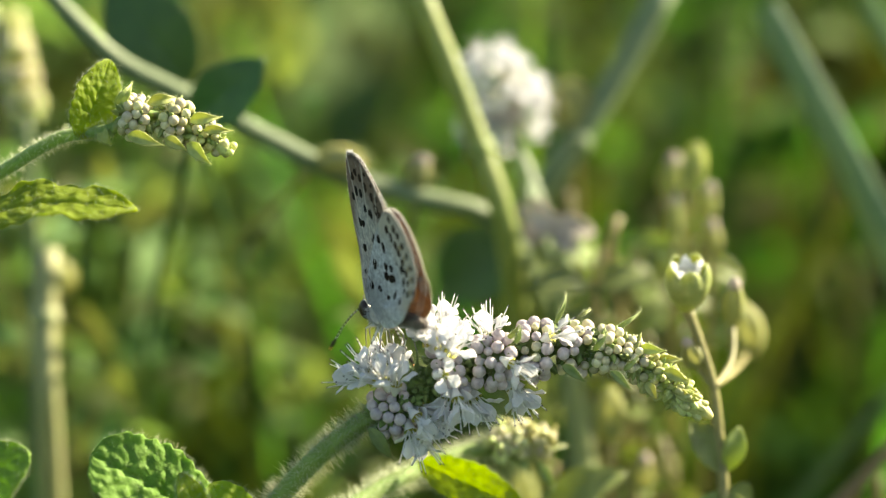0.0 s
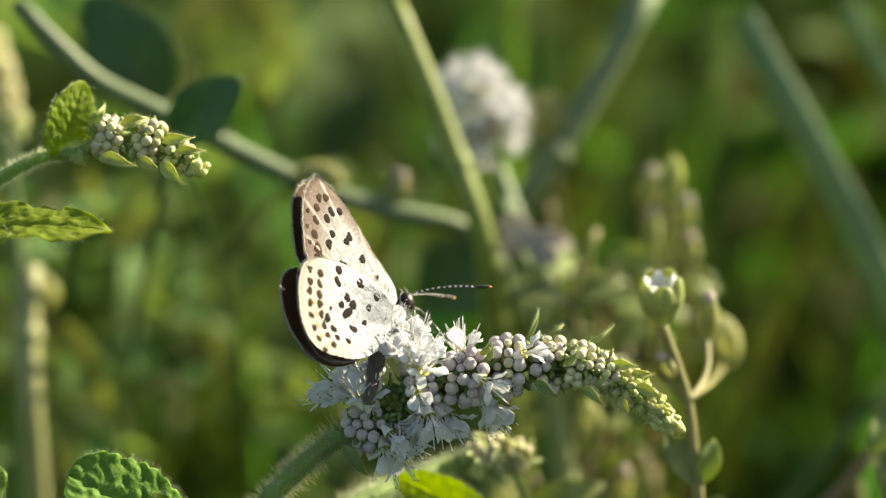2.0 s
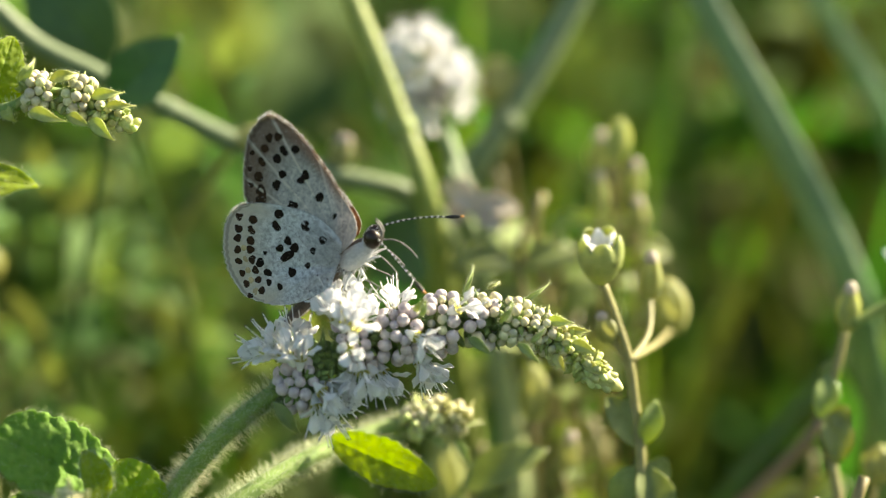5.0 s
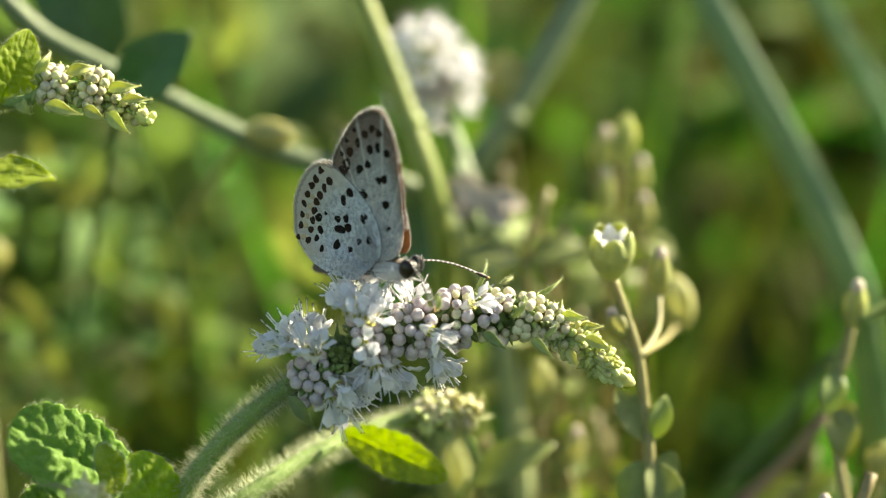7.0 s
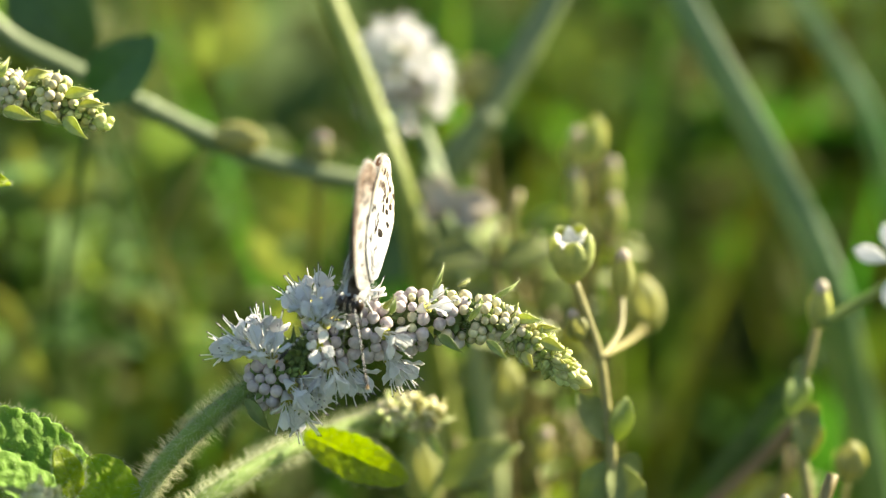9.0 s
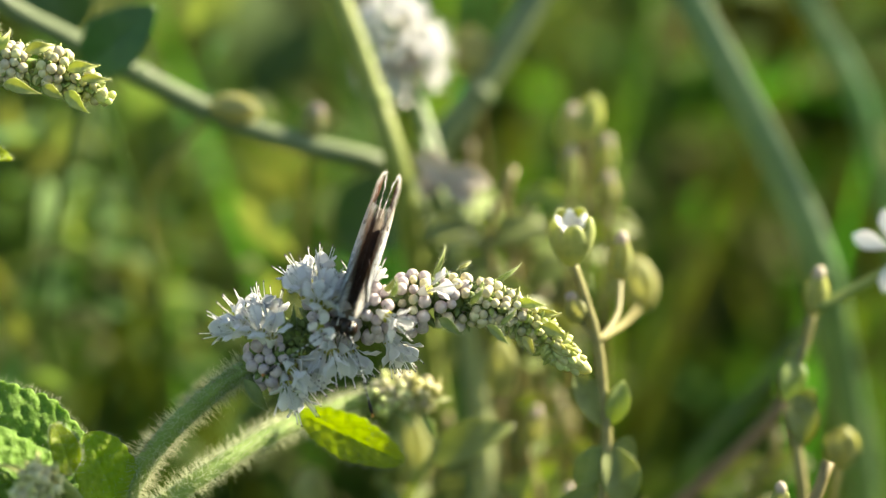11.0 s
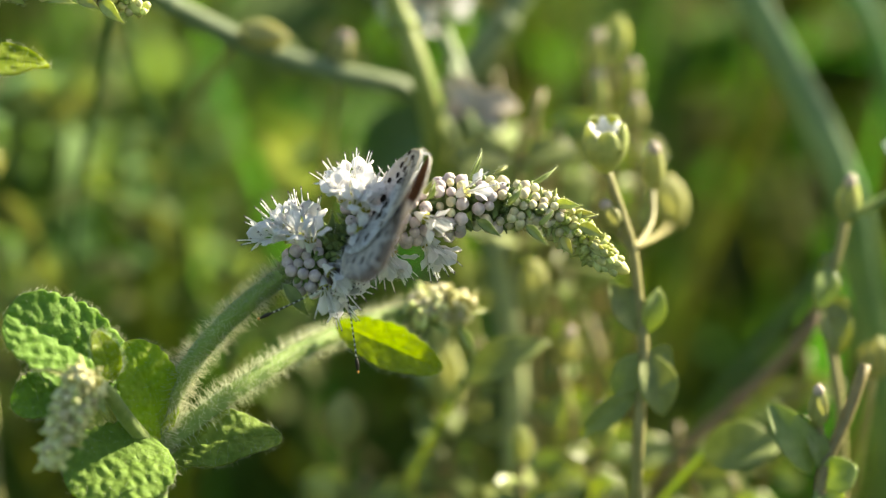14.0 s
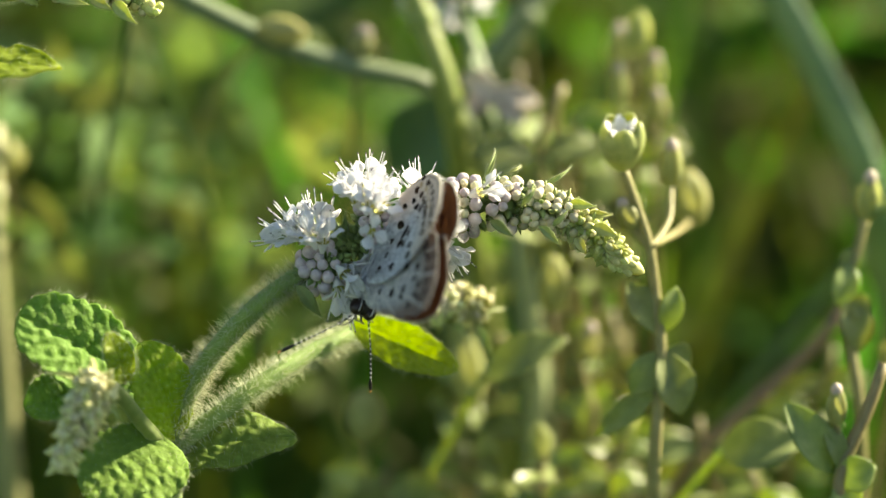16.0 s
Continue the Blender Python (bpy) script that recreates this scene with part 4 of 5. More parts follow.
mint_leaf(mint, (-0.0311, -0.0109, 0.3293), (-0.0327, -0.0104, 0.3341), 2.9, (0.5, -0.78, 0.38), backlit_leaf_m, 7, 0.1, 0.2, 0.015, 0, 0.45)


def bud_spike(parent, pts, radii, kinds, seed, counts=None, ends=True):
    """A small unopened flower spike."""
    path = spline(pts, 40)
    n = len(radii)
    for k in range(n):
        i = int(39 * (k + 0.5) / n)
        ax = path[min(39, i + 1)] - path[max(0, i - 1)]
        step = np.linalg.norm(path[-1] - path[0]) / n / MM
        whorl(parent, path[i], ax, radii[k] * 0.86, 3, kinds, seed + k, (), 0.7)
        part("calyx", calyx_cluster(path[i], ax, radii[k] * 0.9, step * 0.45, 34, seed + 20 + k), bud_green_m, parent, "", "stuff")


part("side_stem", tube([JOINT, (-0.0297, -0.0111, 0.3255), (-0.0314, -0.0149, 0.3300), (-0.0329, -0.0175, 0.3319)], [0.8 * MM, 0.7 * MM, 0.6 * MM], 10, 24), stem_m, mint)
bud_spike(mint, [(-0.0326, -0.0175, 0.3319), (-0.0340, -0.0193, 0.3296), (-0.0361, -0.0217, 0.3252)], [1.9, 1.75, 1.4, 0.9], ("yellow",), 100)
bract(mint, (-0.0340, -0.0165, 0.3315), (-0.0378, -0.0163, 0.3322), 1.0, (0, -0.7, 0.7), 81)
bract(mint, (-0.0324, -0.0176, 0.3314), (-0.0305, -0.0195, 0.3288), 1.3, (0, -0.7, 0.7), 82)
bract(mint, (-0.0340, -0.0194, 0.3291), (-0.0331, -0.0213, 0.3266), 0.9, (0, -0.7, 0.7), 83)
bud_spike(mint, [(-0.0031, 0.0100, 0.3289), (-0.0009, 0.0111, 0.3293), (0.0022, 0.0119, 0.3283)], [1.6, 1.7, 1.4], ("yellow", "cream"), 120)
for k, (b, t) in enumerate([((-0.0017, 0.0107, 0.3278), (0.0005, 0.0101, 0.3260)), ((0.0005, 0.0108, 0.3281), (0.0041, 0.0119, 0.3283)), ((-0.0023, 0.0122, 0.3293), (-0.0031, 0.0127, 0.3309)), ((0.0011, 0.0104, 0.3271), (0.0028, 0.0105, 0.3241))]):
    bract(mint, b, t, 1.5, (0, -0.7, 0.7), 90 + k)

# ---- the young mint shoot ----
SHOOT = [(-0.0741, 0.0041, 0.3239), (-0.0645, 0.0071, 0.3427), (-0.0540, 0.0079, 0.3548), (-0.0496, 0.0078, 0.3578), (-0.0447, 0.0077, 0.3607), (-0.0399, 0.0070, 0.3618), (-0.0380, 0.0074, 0.3630), (-0.0340, 0.0072, 0.3625), (-0.0297, 0.0065, 0.3604)]
foot = (SHOOT[0][0] - 0.01, SHOOT[0][1] + 0.02)
shoot = thing("mint_shoot", (*foot, 0.0), "young hairy mint shoot with a spike of closed cream buds", "mint shoot")
part("stem", tube([(*foot, -0.01)] + SHOOT, [1.2 * MM, 1.1 * MM, 1.0 * MM, 0.9 * MM, 0.75 * MM, 0.72 * MM, 0.7 * MM, 0.6 * MM, 0.5 * MM, 0.3 * MM], 12, 90, 0.02, 2, 0.08), stem_m, shoot)
part("stem_hairs", tube_hairs(SHOOT[2:6], [0.72 * MM, 0.7 * MM, 0.65 * MM], 1100, 0.7, 9), hair_m, shoot, "fine whitish hairs", "stuff")
for k, (c, ax, rad, rows, kd) in enumerate([((-0.0377, 0.0064, 0.3631), (0.9, 0, -0.25), 1.75, 3, ("cream", "yellow")), ((-0.0341, 0.0063, 0.3628), (0.9, 0, -0.3), 1.75, 3, ("cream", "yellow")),
                                            ((-0.0313, 0.0059, 0.3616), (0.9, 0, -0.5), 1.35, 3, ("yellow", "green"))]):
    whorl(shoot, c, ax, rad, rows, kd, 140 + k, (), 1.0)
    part("calyx", calyx_cluster(c, ax, rad * 0.9, 1.2, 40, 150 + k), bract_m, shoot, "", "stuff")
part("spike_tip", moved(ball(0.72 * MM, 0.72 * MM, 1.0 * MM, 12, 9, 0.1), aim((-0.0295, 0.0055, 0.3605), (0.7, 0, -0.6))), bud_green_m, shoot, "pale cream closed tip")
whorl(shoot, (-0.0296, 0.0055, 0.3606), (0.7, 0, -0.6), 0.75, 3, ("green", "yellow"), 147, (), 0.6)
for k, (b, t, w) in enumerate([((-0.0393, 0.0056, 0.3640), (-0.0377, 0.0076, 0.3669), 1.3), ((-0.0382, 0.0030, 0.3623), (-0.0338, 0.0026, 0.3613), 1.6), ((-0.0364, 0.0048, 0.3648), (-0.0331, 0.0061, 0.3654), 1.5), ((-0.0324, 0.0034, 0.3636), (-0.0286, 0.0036, 0.3642), 1.5),
                               ((-0.0311, 0.0031, 0.3628), (-0.0276, 0.0032, 0.3629), 1.1), ((-0.0327, 0.0037, 0.3614), (-0.0298, 0.0030, 0.3591), 1.7), ((-0.0348, 0.0038, 0.3618), (-0.0319, 0.0034, 0.3605), 1.4), ((-0.0412, 0.0069, 0.3616), (-0.0396, 0.0064, 0.3601), 1.6)]):
    bract(shoot, b, tuple(np.array(b) + (np.array(t) - np.array(b)) * 0.8), w * 1.25, (0, -0.8, 0.5), 160 + k, young_bract_m, 0.3)
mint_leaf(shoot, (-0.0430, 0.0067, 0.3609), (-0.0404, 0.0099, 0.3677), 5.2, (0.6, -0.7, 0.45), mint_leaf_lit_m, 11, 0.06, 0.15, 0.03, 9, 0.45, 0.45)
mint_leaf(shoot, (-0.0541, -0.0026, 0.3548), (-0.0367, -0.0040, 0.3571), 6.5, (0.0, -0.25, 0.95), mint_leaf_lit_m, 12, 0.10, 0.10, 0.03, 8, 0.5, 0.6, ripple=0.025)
mint_leaf(mint, (-0.0533, -0.0106, 0.3304), (-0.0463, -0.0108, 0.3362), 7.0, (-0.2, -0.7, 0.6), mint_leaf_m, 13, 0.10, 0.10, 0.03, 10, 0.5, 0.6)


# ---- blurred flower heads ----
def blur_head(c, axis, rad, axi, stem_pts, foot, label, seed):
    t = thing("mint_flower_head", (*foot, 0.0), label, "flower head", "white flower heads")
    whorl(t, c, axis, rad * 0.85, 6, ("lilac",), seed)
    part("calyx", calyx_cluster(c, axis, rad * 0.9, axi * 0.95, 40, seed), calyx_m, t, "", "stuff")
    r = np.random.RandomState(seed)
    for k in range(22):
        d = unit(r.randn(3) + np.array([0.1, -0.4, 0.3]))
        e = unit(axis)
        along = d @ e
        p = np.array(c) + (d - e * along) * rad * MM * 1.05 + e * along * axi * MM * 1.05
        flower(t, p, d, seed + k, 0.95, 4)
    part("stem", tube(list(stem_pts) + [(*foot, -0.01)], [0.8 * MM, 0.9 * MM, 1.0 * MM, 1.1 * MM], 10, 40), grey_stalk_m, t)
    return t


blur_head((-0.0020, 0.0550, 0.3511), (0.25, 0.1, -0.9), 2.6, 4.4, [(-0.0010, 0.0542, 0.3485), (0.0008, 0.0509, 0.3450), (0.0023, 0.0477, 0.3415), (0.0053, 0.0475, 0.3345)], (0.03, 0.06),
          "out-of-focus spike of pinkish white flowers", 200)
far_spike = thing("mint_flower_head", (-0.06, 0.12, 0.0), "out-of-focus spike of pale cream buds", "flower head", "white flower heads")
bud_spike(far_spike, [(-0.0569, 0.0607, 0.3589), (-0.0556, 0.0592, 0.3541), (-0.0540, 0.0574, 0.3488)], [2.2, 2.4, 2.4, 2.2], ("cream", "green"), 240)
part("stem", tube([(-0.0546, 0.0576, 0.3494)] + to_soil((-0.0538, 0.0578, 0.3468), (0, 0, -1), (-0.06, 0.12, -0.01)), [0.8 * MM, 0.9 * MM, 1.0 * MM], 10, 40), grey_stalk_m, far_spike)
node = thing("withered_flower", (0.028, 0.058, 0.0), "out-of-focus withered pinkish flower on a pale stem", "flower")
for k, (b, t, w) in enumerate([((0.0003, 0.0440, 0.3430), (0.0040, 0.0420, 0.3401), 3.0), ((0.0024, 0.0425, 0.3416), (0.0082, 0.0421, 0.3405), 2.6), ((0.0022, 0.0436, 0.3418), (0.0009, 0.0416, 0.3390), 2.4), ((0.0033, 0.0423, 0.3410), (0.0063, 0.0405, 0.3388), 2.4),
                               ((0.0007, 0.0452, 0.3435), (0.0019, 0.0433, 0.3410), 3.2)]):
    part("petal", blade(b, t, w * MM, (0.1, -0.8, 0.5), 0.15, 0.3, 0.5, nu=10, nv=4, seed=k)[0], pink_m, node)
part("stem", tube([(0.0006, 0.0456, 0.3447), (0.0019, 0.0443, 0.3406), (0.0043, 0.0449, 0.3328), (0.028, 0.058, -0.01)], [0.7 * MM, 0.8 * MM, 0.8 * MM, 0.9 * MM], 10, 30), grey_stalk_m, node)


# ---- chickweed ----
def cup_flower(parent, c, d, wide, tall):
    """A half-open calyx of five sepals round white petals."""
    n = 40
    v, f = [], []
    for i, u in enumerate(np.linspace(0, 1, 12)):
        for j in range(n):
            a = 2 * math.pi * j / n
            lobe = 0.80 + 0.20 * abs(math.cos(2.5 * a)) ** 0.6
            h = u * (lobe if u > 0.6 else 1)
            rr = wide / 2 * (math.sin(math.pi * min(0.70, 0.08 + 0.62 * u)) ** 0.75) * (1 + 0.03 * math.cos(5 * a))
            v.append((rr * math.cos(a), rr * math.sin(a), tall * h))
    for i, u in enumerate(np.linspace(1, 0.3, 8)):
        for j in range(n):
            a = 2 * math.pi * j / n
            lobe = 0.80 + 0.20 * abs(math.cos(2.5 * a)) ** 0.6
            rr = (wide / 2 - 0.25 * MM) * (math.sin(math.pi * min(0.70, 0.08 + 0.62 * u)) ** 0.75) * (1 + 0.03 * math.cos(5 * a))
            v.append((rr * math.cos(a), rr * math.sin(a), tall * u * (lobe if u > 0.6 else 1)))
    for i in range(19):
        f += [(i * n + j, i * n + (j + 1) % n, (i + 1) * n + (j + 1) % n, (i + 1) * n + j) for j in range(n)]
    rot = np.array(aim((0, 0, 0), d).to_3x3())
    cup = part("calyx", (np.array(v) @ rot.T, f), sepal_m, parent, "yellow-green cup", at=c)
    for k in range(5):
        a = 2 * math.pi * (k + 0.5) / 5
        b = np.array([0.14 * wide * math.cos(a), 0.14 * wide * math.sin(a), tall * 0.35])
        t = np.array([0.36 * wide * math.cos(a), 0.36 * wide * math.sin(a), tall * 0.98])
        g = blade(b, t, wide * 0.36, (-math.cos(a), -math.sin(a), 0.2), 0.08, 0.2, 0.6, nu=8, nv=4, thick=0.08, seed=k)[0]
        part("petal", (np.asarray(g[0]) @ rot.T + np.array(c), g[1]), petal_m, cup)
    return cup


weed = thing("chickweed", (0.024, 0.05, 0.0), "chickweed stem with a half-open white flower in a green cup", "wildflower")
cup_flower(weed, (0.0153, 0.0114, 0.3430), (-0.05, -0.22, 0.97), 4.5 * MM, 5.2 * MM)
part("stem", tube([(0.0153, 0.0114, 0.3431), (0.0167, 0.0107, 0.3394), (0.0180, 0.0098, 0.3354), (0.0187, 0.0087, 0.3303), (0.0192, 0.0075, 0.3258), (0.0190, 0.0062, 0.3214), (0.0187, 0.0050, 0.3159), (0.024, 0.05, -0.01)],
                  [0.48 * MM, 0.5 * MM, 0.6 * MM, 0.64 * MM, 0.62 * MM, 0.62 * MM, 0.66 * MM, 1.0 * MM], 12, 60), weed_stem_m, weed)
part("side_stem", tube([(0.0181, 0.0096, 0.3354), (0.0201, 0.0136, 0.3369), (0.0205, 0.0176, 0.3394)], [0.36 * MM, 0.32 * MM, 0.3 * MM], 8, 16), weed_stem_m, weed)
part("side_stem", tube([(0.0183, 0.0098, 0.3356), (0.0214, 0.0208, 0.3332), (0.0239, 0.0335, 0.3303)], [0.36 * MM, 0.32 * MM, 0.32 * MM], 8, 16), weed_stem_m, weed)
part("side_stem", tube([(0.0179, 0.0097, 0.3355), (0.0169, 0.0103, 0.3366), (0.0162, 0.0106, 0.3373)], [0.45 * MM, 0.4 * MM, 0.35 * MM], 8, 12), weed_stem_m, weed)
sepal_bud((0.0205, 0.0175, 0.3392), (0, 0, 1), 4.4 * MM, 2.3 * MM, sepal_m, weed, "flower_bud", pink_m)
sepal_bud((0.0238, 0.0334, 0.3299), (-0.1, 0, 1), 6.0 * MM, 4.2 * MM, sepal_m, weed)
sepal_bud((0.0164, 0.0105, 0.3371), (-0.4, 0, 1), 3.0 * MM, 2.2 * MM, sepal_m, weed, "flower_bud", pink_m)
for k, (b, t, w) in enumerate([((0.0190, 0.0078, 0.3272), (0.0158, 0.0095, 0.3320), 3.4), ((0.0194, 0.0078, 0.3273), (0.0207, 0.0092, 0.3316), 2.4), ((0.0194, 0.0074, 0.3256), (0.0211, 0.0050, 0.3198), 4.2),
                               ((0.0191, 0.0074, 0.3255), (0.0163, 0.0060, 0.3216), 3.4), ((0.0196, 0.0076, 0.3254), (0.0222, 0.0082, 0.3240), 2.8), ((0.0190, 0.0066, 0.3222), (0.0128, 0.0054, 0.3174), 2.4)]):
    part("leaf", blade(b, t, w * MM, (0.2, -0.8, 0.5), 0.12, 0.3, 0.5, nu=14, nv=6, seed=k)[0], weed_leaf_m, weed)

weed2 = thing("chickweed", (0.05, 0.06, 0.0), "leafy chickweed with a closed pinkish bud", "wildflower")
part("stem", tube([(0.0402, 0.0195, 0.3354), (0.0396, 0.0187, 0.3327), (0.0383, 0.0171, 0.3278), (0.0389, 0.0153, 0.3225), (0.0398, 0.0132, 0.3160), (0.05, 0.06, -0.01)], [0.45 * MM, 0.55 * MM, 0.6 * MM, 0.7 * MM, 0.8 * MM], 10, 40), weed_stem_m, weed2)
sepal_bud((0.0403, 0.0195, 0.3351), (0.05, 0, 1), 4.6 * MM, 2.4 * MM, sepal_m, weed2, "flower_bud", pink_m)
part("side_stem", tube([(0.0405, 0.0186, 0.336), (0.0439, 0.02, 0.3374), (0.0485, 0.0215, 0.3398)], [0.55 * MM, 0.55 * MM, 0.5 * MM], 8, 14), stalk_m, weed2)
for k, (b, t, w) in enumerate([((0.0387, 0.0181, 0.3311), (0.0373, 0.0157, 0.3271), 2.8), ((0.0386, 0.0170, 0.3276), (0.0394, 0.0149, 0.3226), 3.4), ((0.0383, 0.0170, 0.3276), (0.0406, 0.0165, 0.3260), 2.6), ((0.0391, 0.0186, 0.3324), (0.0380, 0.0178, 0.3300), 2.2)]):
    part("leaf", blade(b, t, w * MM, (0.2, -0.8, 0.5), 0.12, 0.3, 0.5, nu=12, nv=5, seed=k)[0], weed_leaf_m, weed2)
bloom_c = (0.0483, 0.0208, 0.3415)
for k in range(5):
    a = radians((160, 108, 42, -30, -105)[k])
    b = np.array(bloom_c) + 0.6 * MM * (math.cos(a) * RIGHT + math.sin(a) * UP)
    t = np.array(bloom_c) + 4.9 * MM * (math.cos(a) * RIGHT + math.sin(a) * UP * 0.9) + CAM * 0.6 * MM
    part("petal", blade(b, t, 1.9 * MM, CAM, 0.08, 0.1, 0.65, nu=8, nv=4, seed=k)[0], petal_m, weed2, "white petal")
part("side_stem", tube([bloom_c, np.array(bloom_c) + (0.006, 0.004, -0.02), (0.062, 0.06, 0.2), (0.056, 0.06, -0.01)], [0.5 * MM, 0.5 * MM, 0.6 * MM], 8, 20), weed_stem_m, weed2)

weed3 = thing("chickweed", (0.047, 0.045, 0.0), "chickweed with oval leaves and a small pink bud", "wildflower")
part("stem", tube([(0.0405, 0.0042, 0.3256), (0.0389, 0.0027, 0.3212), (0.0365, 0.0010, 0.3159), (0.0361, 0.0001, 0.3119), (0.047, 0.045, -0.01)], [0.6 * MM, 0.65 * MM, 0.7 * MM, 0.8 * MM], 10, 30), weed_stem_m, weed3)
part("side_stem", tube([(0.0365, 0.0011, 0.3162), (0.0362, 0.0017, 0.3189), (0.0359, 0.0018, 0.3206)], [0.45 * MM, 0.4 * MM, 0.35 * MM], 8, 12), weed_stem_m, weed3)
sepal_bud((0.0359, 0.0017, 0.3202), (-0.05, 0, 1), 3.8 * MM, 2.0 * MM, sepal_m, weed3, "flower_bud", pink_m)
for k, (b, t, w) in enumerate([((0.0354, 0.0009, 0.3154), (0.0308, 0.0023, 0.3223), 4.0), ((0.0365, 0.0009, 0.3157), (0.0348, 0.0022, 0.3205), 2.2), ((0.0360, 0.0006, 0.3146), (0.0397, 0.0008, 0.3163), 3.6), ((0.0360, 0.0005, 0.3144), (0.0373, -0.0007, 0.3116), 3.6)]):
    part("leaf", blade(b, t, w * MM, (0.2, -0.8, 0.5), 0.12, 0.3, 0.5, nu=14, nv=6, seed=k)[0], weed_leaf_m, weed3)


# ---- a loose patch of chickweed ----
def patch_plant(top, foot, seed, tall, leaf, bud):
    """A thin stem with pairs of oval leaves, and a closed bud on top."""
    r = np.random.RandomState(seed)
    top = np.array(top, float)
    t = thing("chickweed", (*foot, 0.0), "pale green leafy chickweed out of focus in the meadow", "wildflower", "chickweed patch")
    way = unit(np.array([r.randn() * 0.15, 0.1, -1]))
    run = [top + way * tall * MM * u + r.randn(3) * 0.4 * MM for u in (0, 0.25, 0.5, 0.75, 1)]
    path = run + to_soil(run[-1], way, (*foot, -0.01))
    part("stem", tube(path, [0.45 * MM, 0.6 * MM, 0.7 * MM], 8, 44), weed_stem_m, t)
    if bud:
        sepal_bud(tuple(top - (0, 0, 0.3 * MM)), (r.randn() * 0.15, -0.1, 1), bud * MM, bud * 0.58 * MM, sepal_m, t, "flower_bud", pink_m if seed % 2 else None)
    for k, p in enumerate(run[1:]):
        a = r.rand() * 6.28
        for side in (0, math.pi):
            d = unit(np.array([math.cos(a + side), 0.5 * math.sin(a + side), r.uniform(-0.5, 0.5)]))
            ln = leaf * r.uniform(0.7, 1.15) * MM
            part("leaf", blade(p, p + d * ln, ln * r.uniform(0.42, 0.6), (r.randn() * 0.3, -0.6, 0.7), 0.12, 0.3, 0.5, nu=10, nv=4, seed=seed + k)[0], weed_leaf_m, t)


for k, (p, f, tall, leaf, bud) in enumerate([
        ((0.0042, 0.0366, 0.3167), (0.012, 0.28), 16, 6.0, 0), ((0.0127, 0.0308, 0.3157), (0.02, 0.26), 14, 5.0, 4.2), ((0.0158, 0.0423, 0.3172), (0.03, 0.3), 22, 6.0, 0),
        ((0.0166, 0.0234, 0.3098), (0.022, 0.25), 10, 5.5, 4.4), ((0.0253, 0.0321, 0.3082), (0.035, 0.27), 12, 7.0, 0), ((0.0300, 0.0239, 0.3058), (0.036, 0.24), 10, 7.5, 0),
        ((-0.0000, 0.0342, 0.3150), (0.0, 0.28), 16, 5.5, 5.0), ((-0.0072, 0.0386, 0.3001), (-0.01, 0.3), 12, 8.0, 0), ((0.0119, 0.0522, 0.3308), (0.02, 0.35), 20, 5.5, 4.4),
        ((0.0142, 0.0472, 0.3266), (0.03, 0.33), 18, 5.0, 0), ((0.0080, 0.0213, 0.3087), (0.012, 0.24), 10, 5.0, 4.0), ((0.0410, 0.0425, 0.3121), (0.06, 0.3), 14, 5.5, 0),
        ((0.0129, 0.046, 0.3374), (0.023, 0.33), 20, 8.0, 0.0), ((0.0167, 0.052, 0.342), (0.027, 0.33), 24, 6.5, 4.6), ((0.0083, 0.04, 0.3396), (0.018, 0.33), 18, 7.5, 0.0), ((0.0204, 0.05, 0.3397), (0.030, 0.33), 20, 6.0, 4.2), ((0.0059, 0.06, 0.3396), (0.016, 0.33), 26, 8.5, 0.0)]):
    patch_plant(p, f, 300 + k, tall, leaf, bud)


# ---- the butterfly ----
def wing_material(name, centre, rim, fringe, vein, base, line, through, glow):
    """Wing scales: base dust near the body, a toned margin, veins, a dark line and a pale fringe."""
    m = surface(name, centre[0], centre[1], 0.7, 6500, 0.22, through, glow, 0.2, 0.0, 0.0)
    N, L = m.node_tree.nodes, m.node_tree.links
    hsv = next(n for n in N if n.type == "HUE_SAT")
    col = hsv.outputs["Color"]
    uv = N.new("ShaderNodeTexCoord")
    dust = N.new("ShaderNodeTexNoise")
    dust.inputs["Scale"].default_value = 2600
    dust.inputs["Detail"].default_value = 5
    dust.inputs["Roughness"].default_value = 0.8
    L.new(uv.outputs["Object"], dust.inputs["Vector"])
    zones = (("rim", base, 0.42, 0.10, 0.62), ("dust", base, 0.43, 0.63, 0.74), ("rim", rim, 0.54, 0.90, 0.82), ("vein", vein, 0.45, 1.0, 0.62),
             ("rim", line, 0.955, 0.968, 0.4), ("rim", fringe, 0.984, 0.990, 0.8))
    for attr, colour, lo, hi, most in zones:
        at = N.new("ShaderNodeSeparateXYZ")
        L.new(uv.outputs["UV"], at.inputs[0])
        mr = N.new("ShaderNodeMapRange")
        mr.interpolation_type = "SMOOTHSTEP"
        mr.inputs["From Min"].default_value = lo
        mr.inputs["From Max"].default_value = hi
        mr.inputs["To Max"].default_value = most
        L.new(dust.outputs["Fac"] if attr == "dust" else at.outputs[0 if attr == "rim" else 1], mr.inputs["Value"])
        mx = N.new("ShaderNodeMix")
        mx.data_type = "RGBA"
        L.new(mr.outputs[0], mx.inputs[0])
        L.new(col, mx.inputs[6])
        mx.inputs[7].default_value = (*colour, 1)
        col = mx.outputs[2]
    L.new(col, N["Principled BSDF"].inputs["Base Color"])
    tint = next((n for n in N if n.type == "MIX" and n.blend_type == "MULTIPLY"), None)
    if tint:
        L.new(col, tint.inputs[6])
    return m


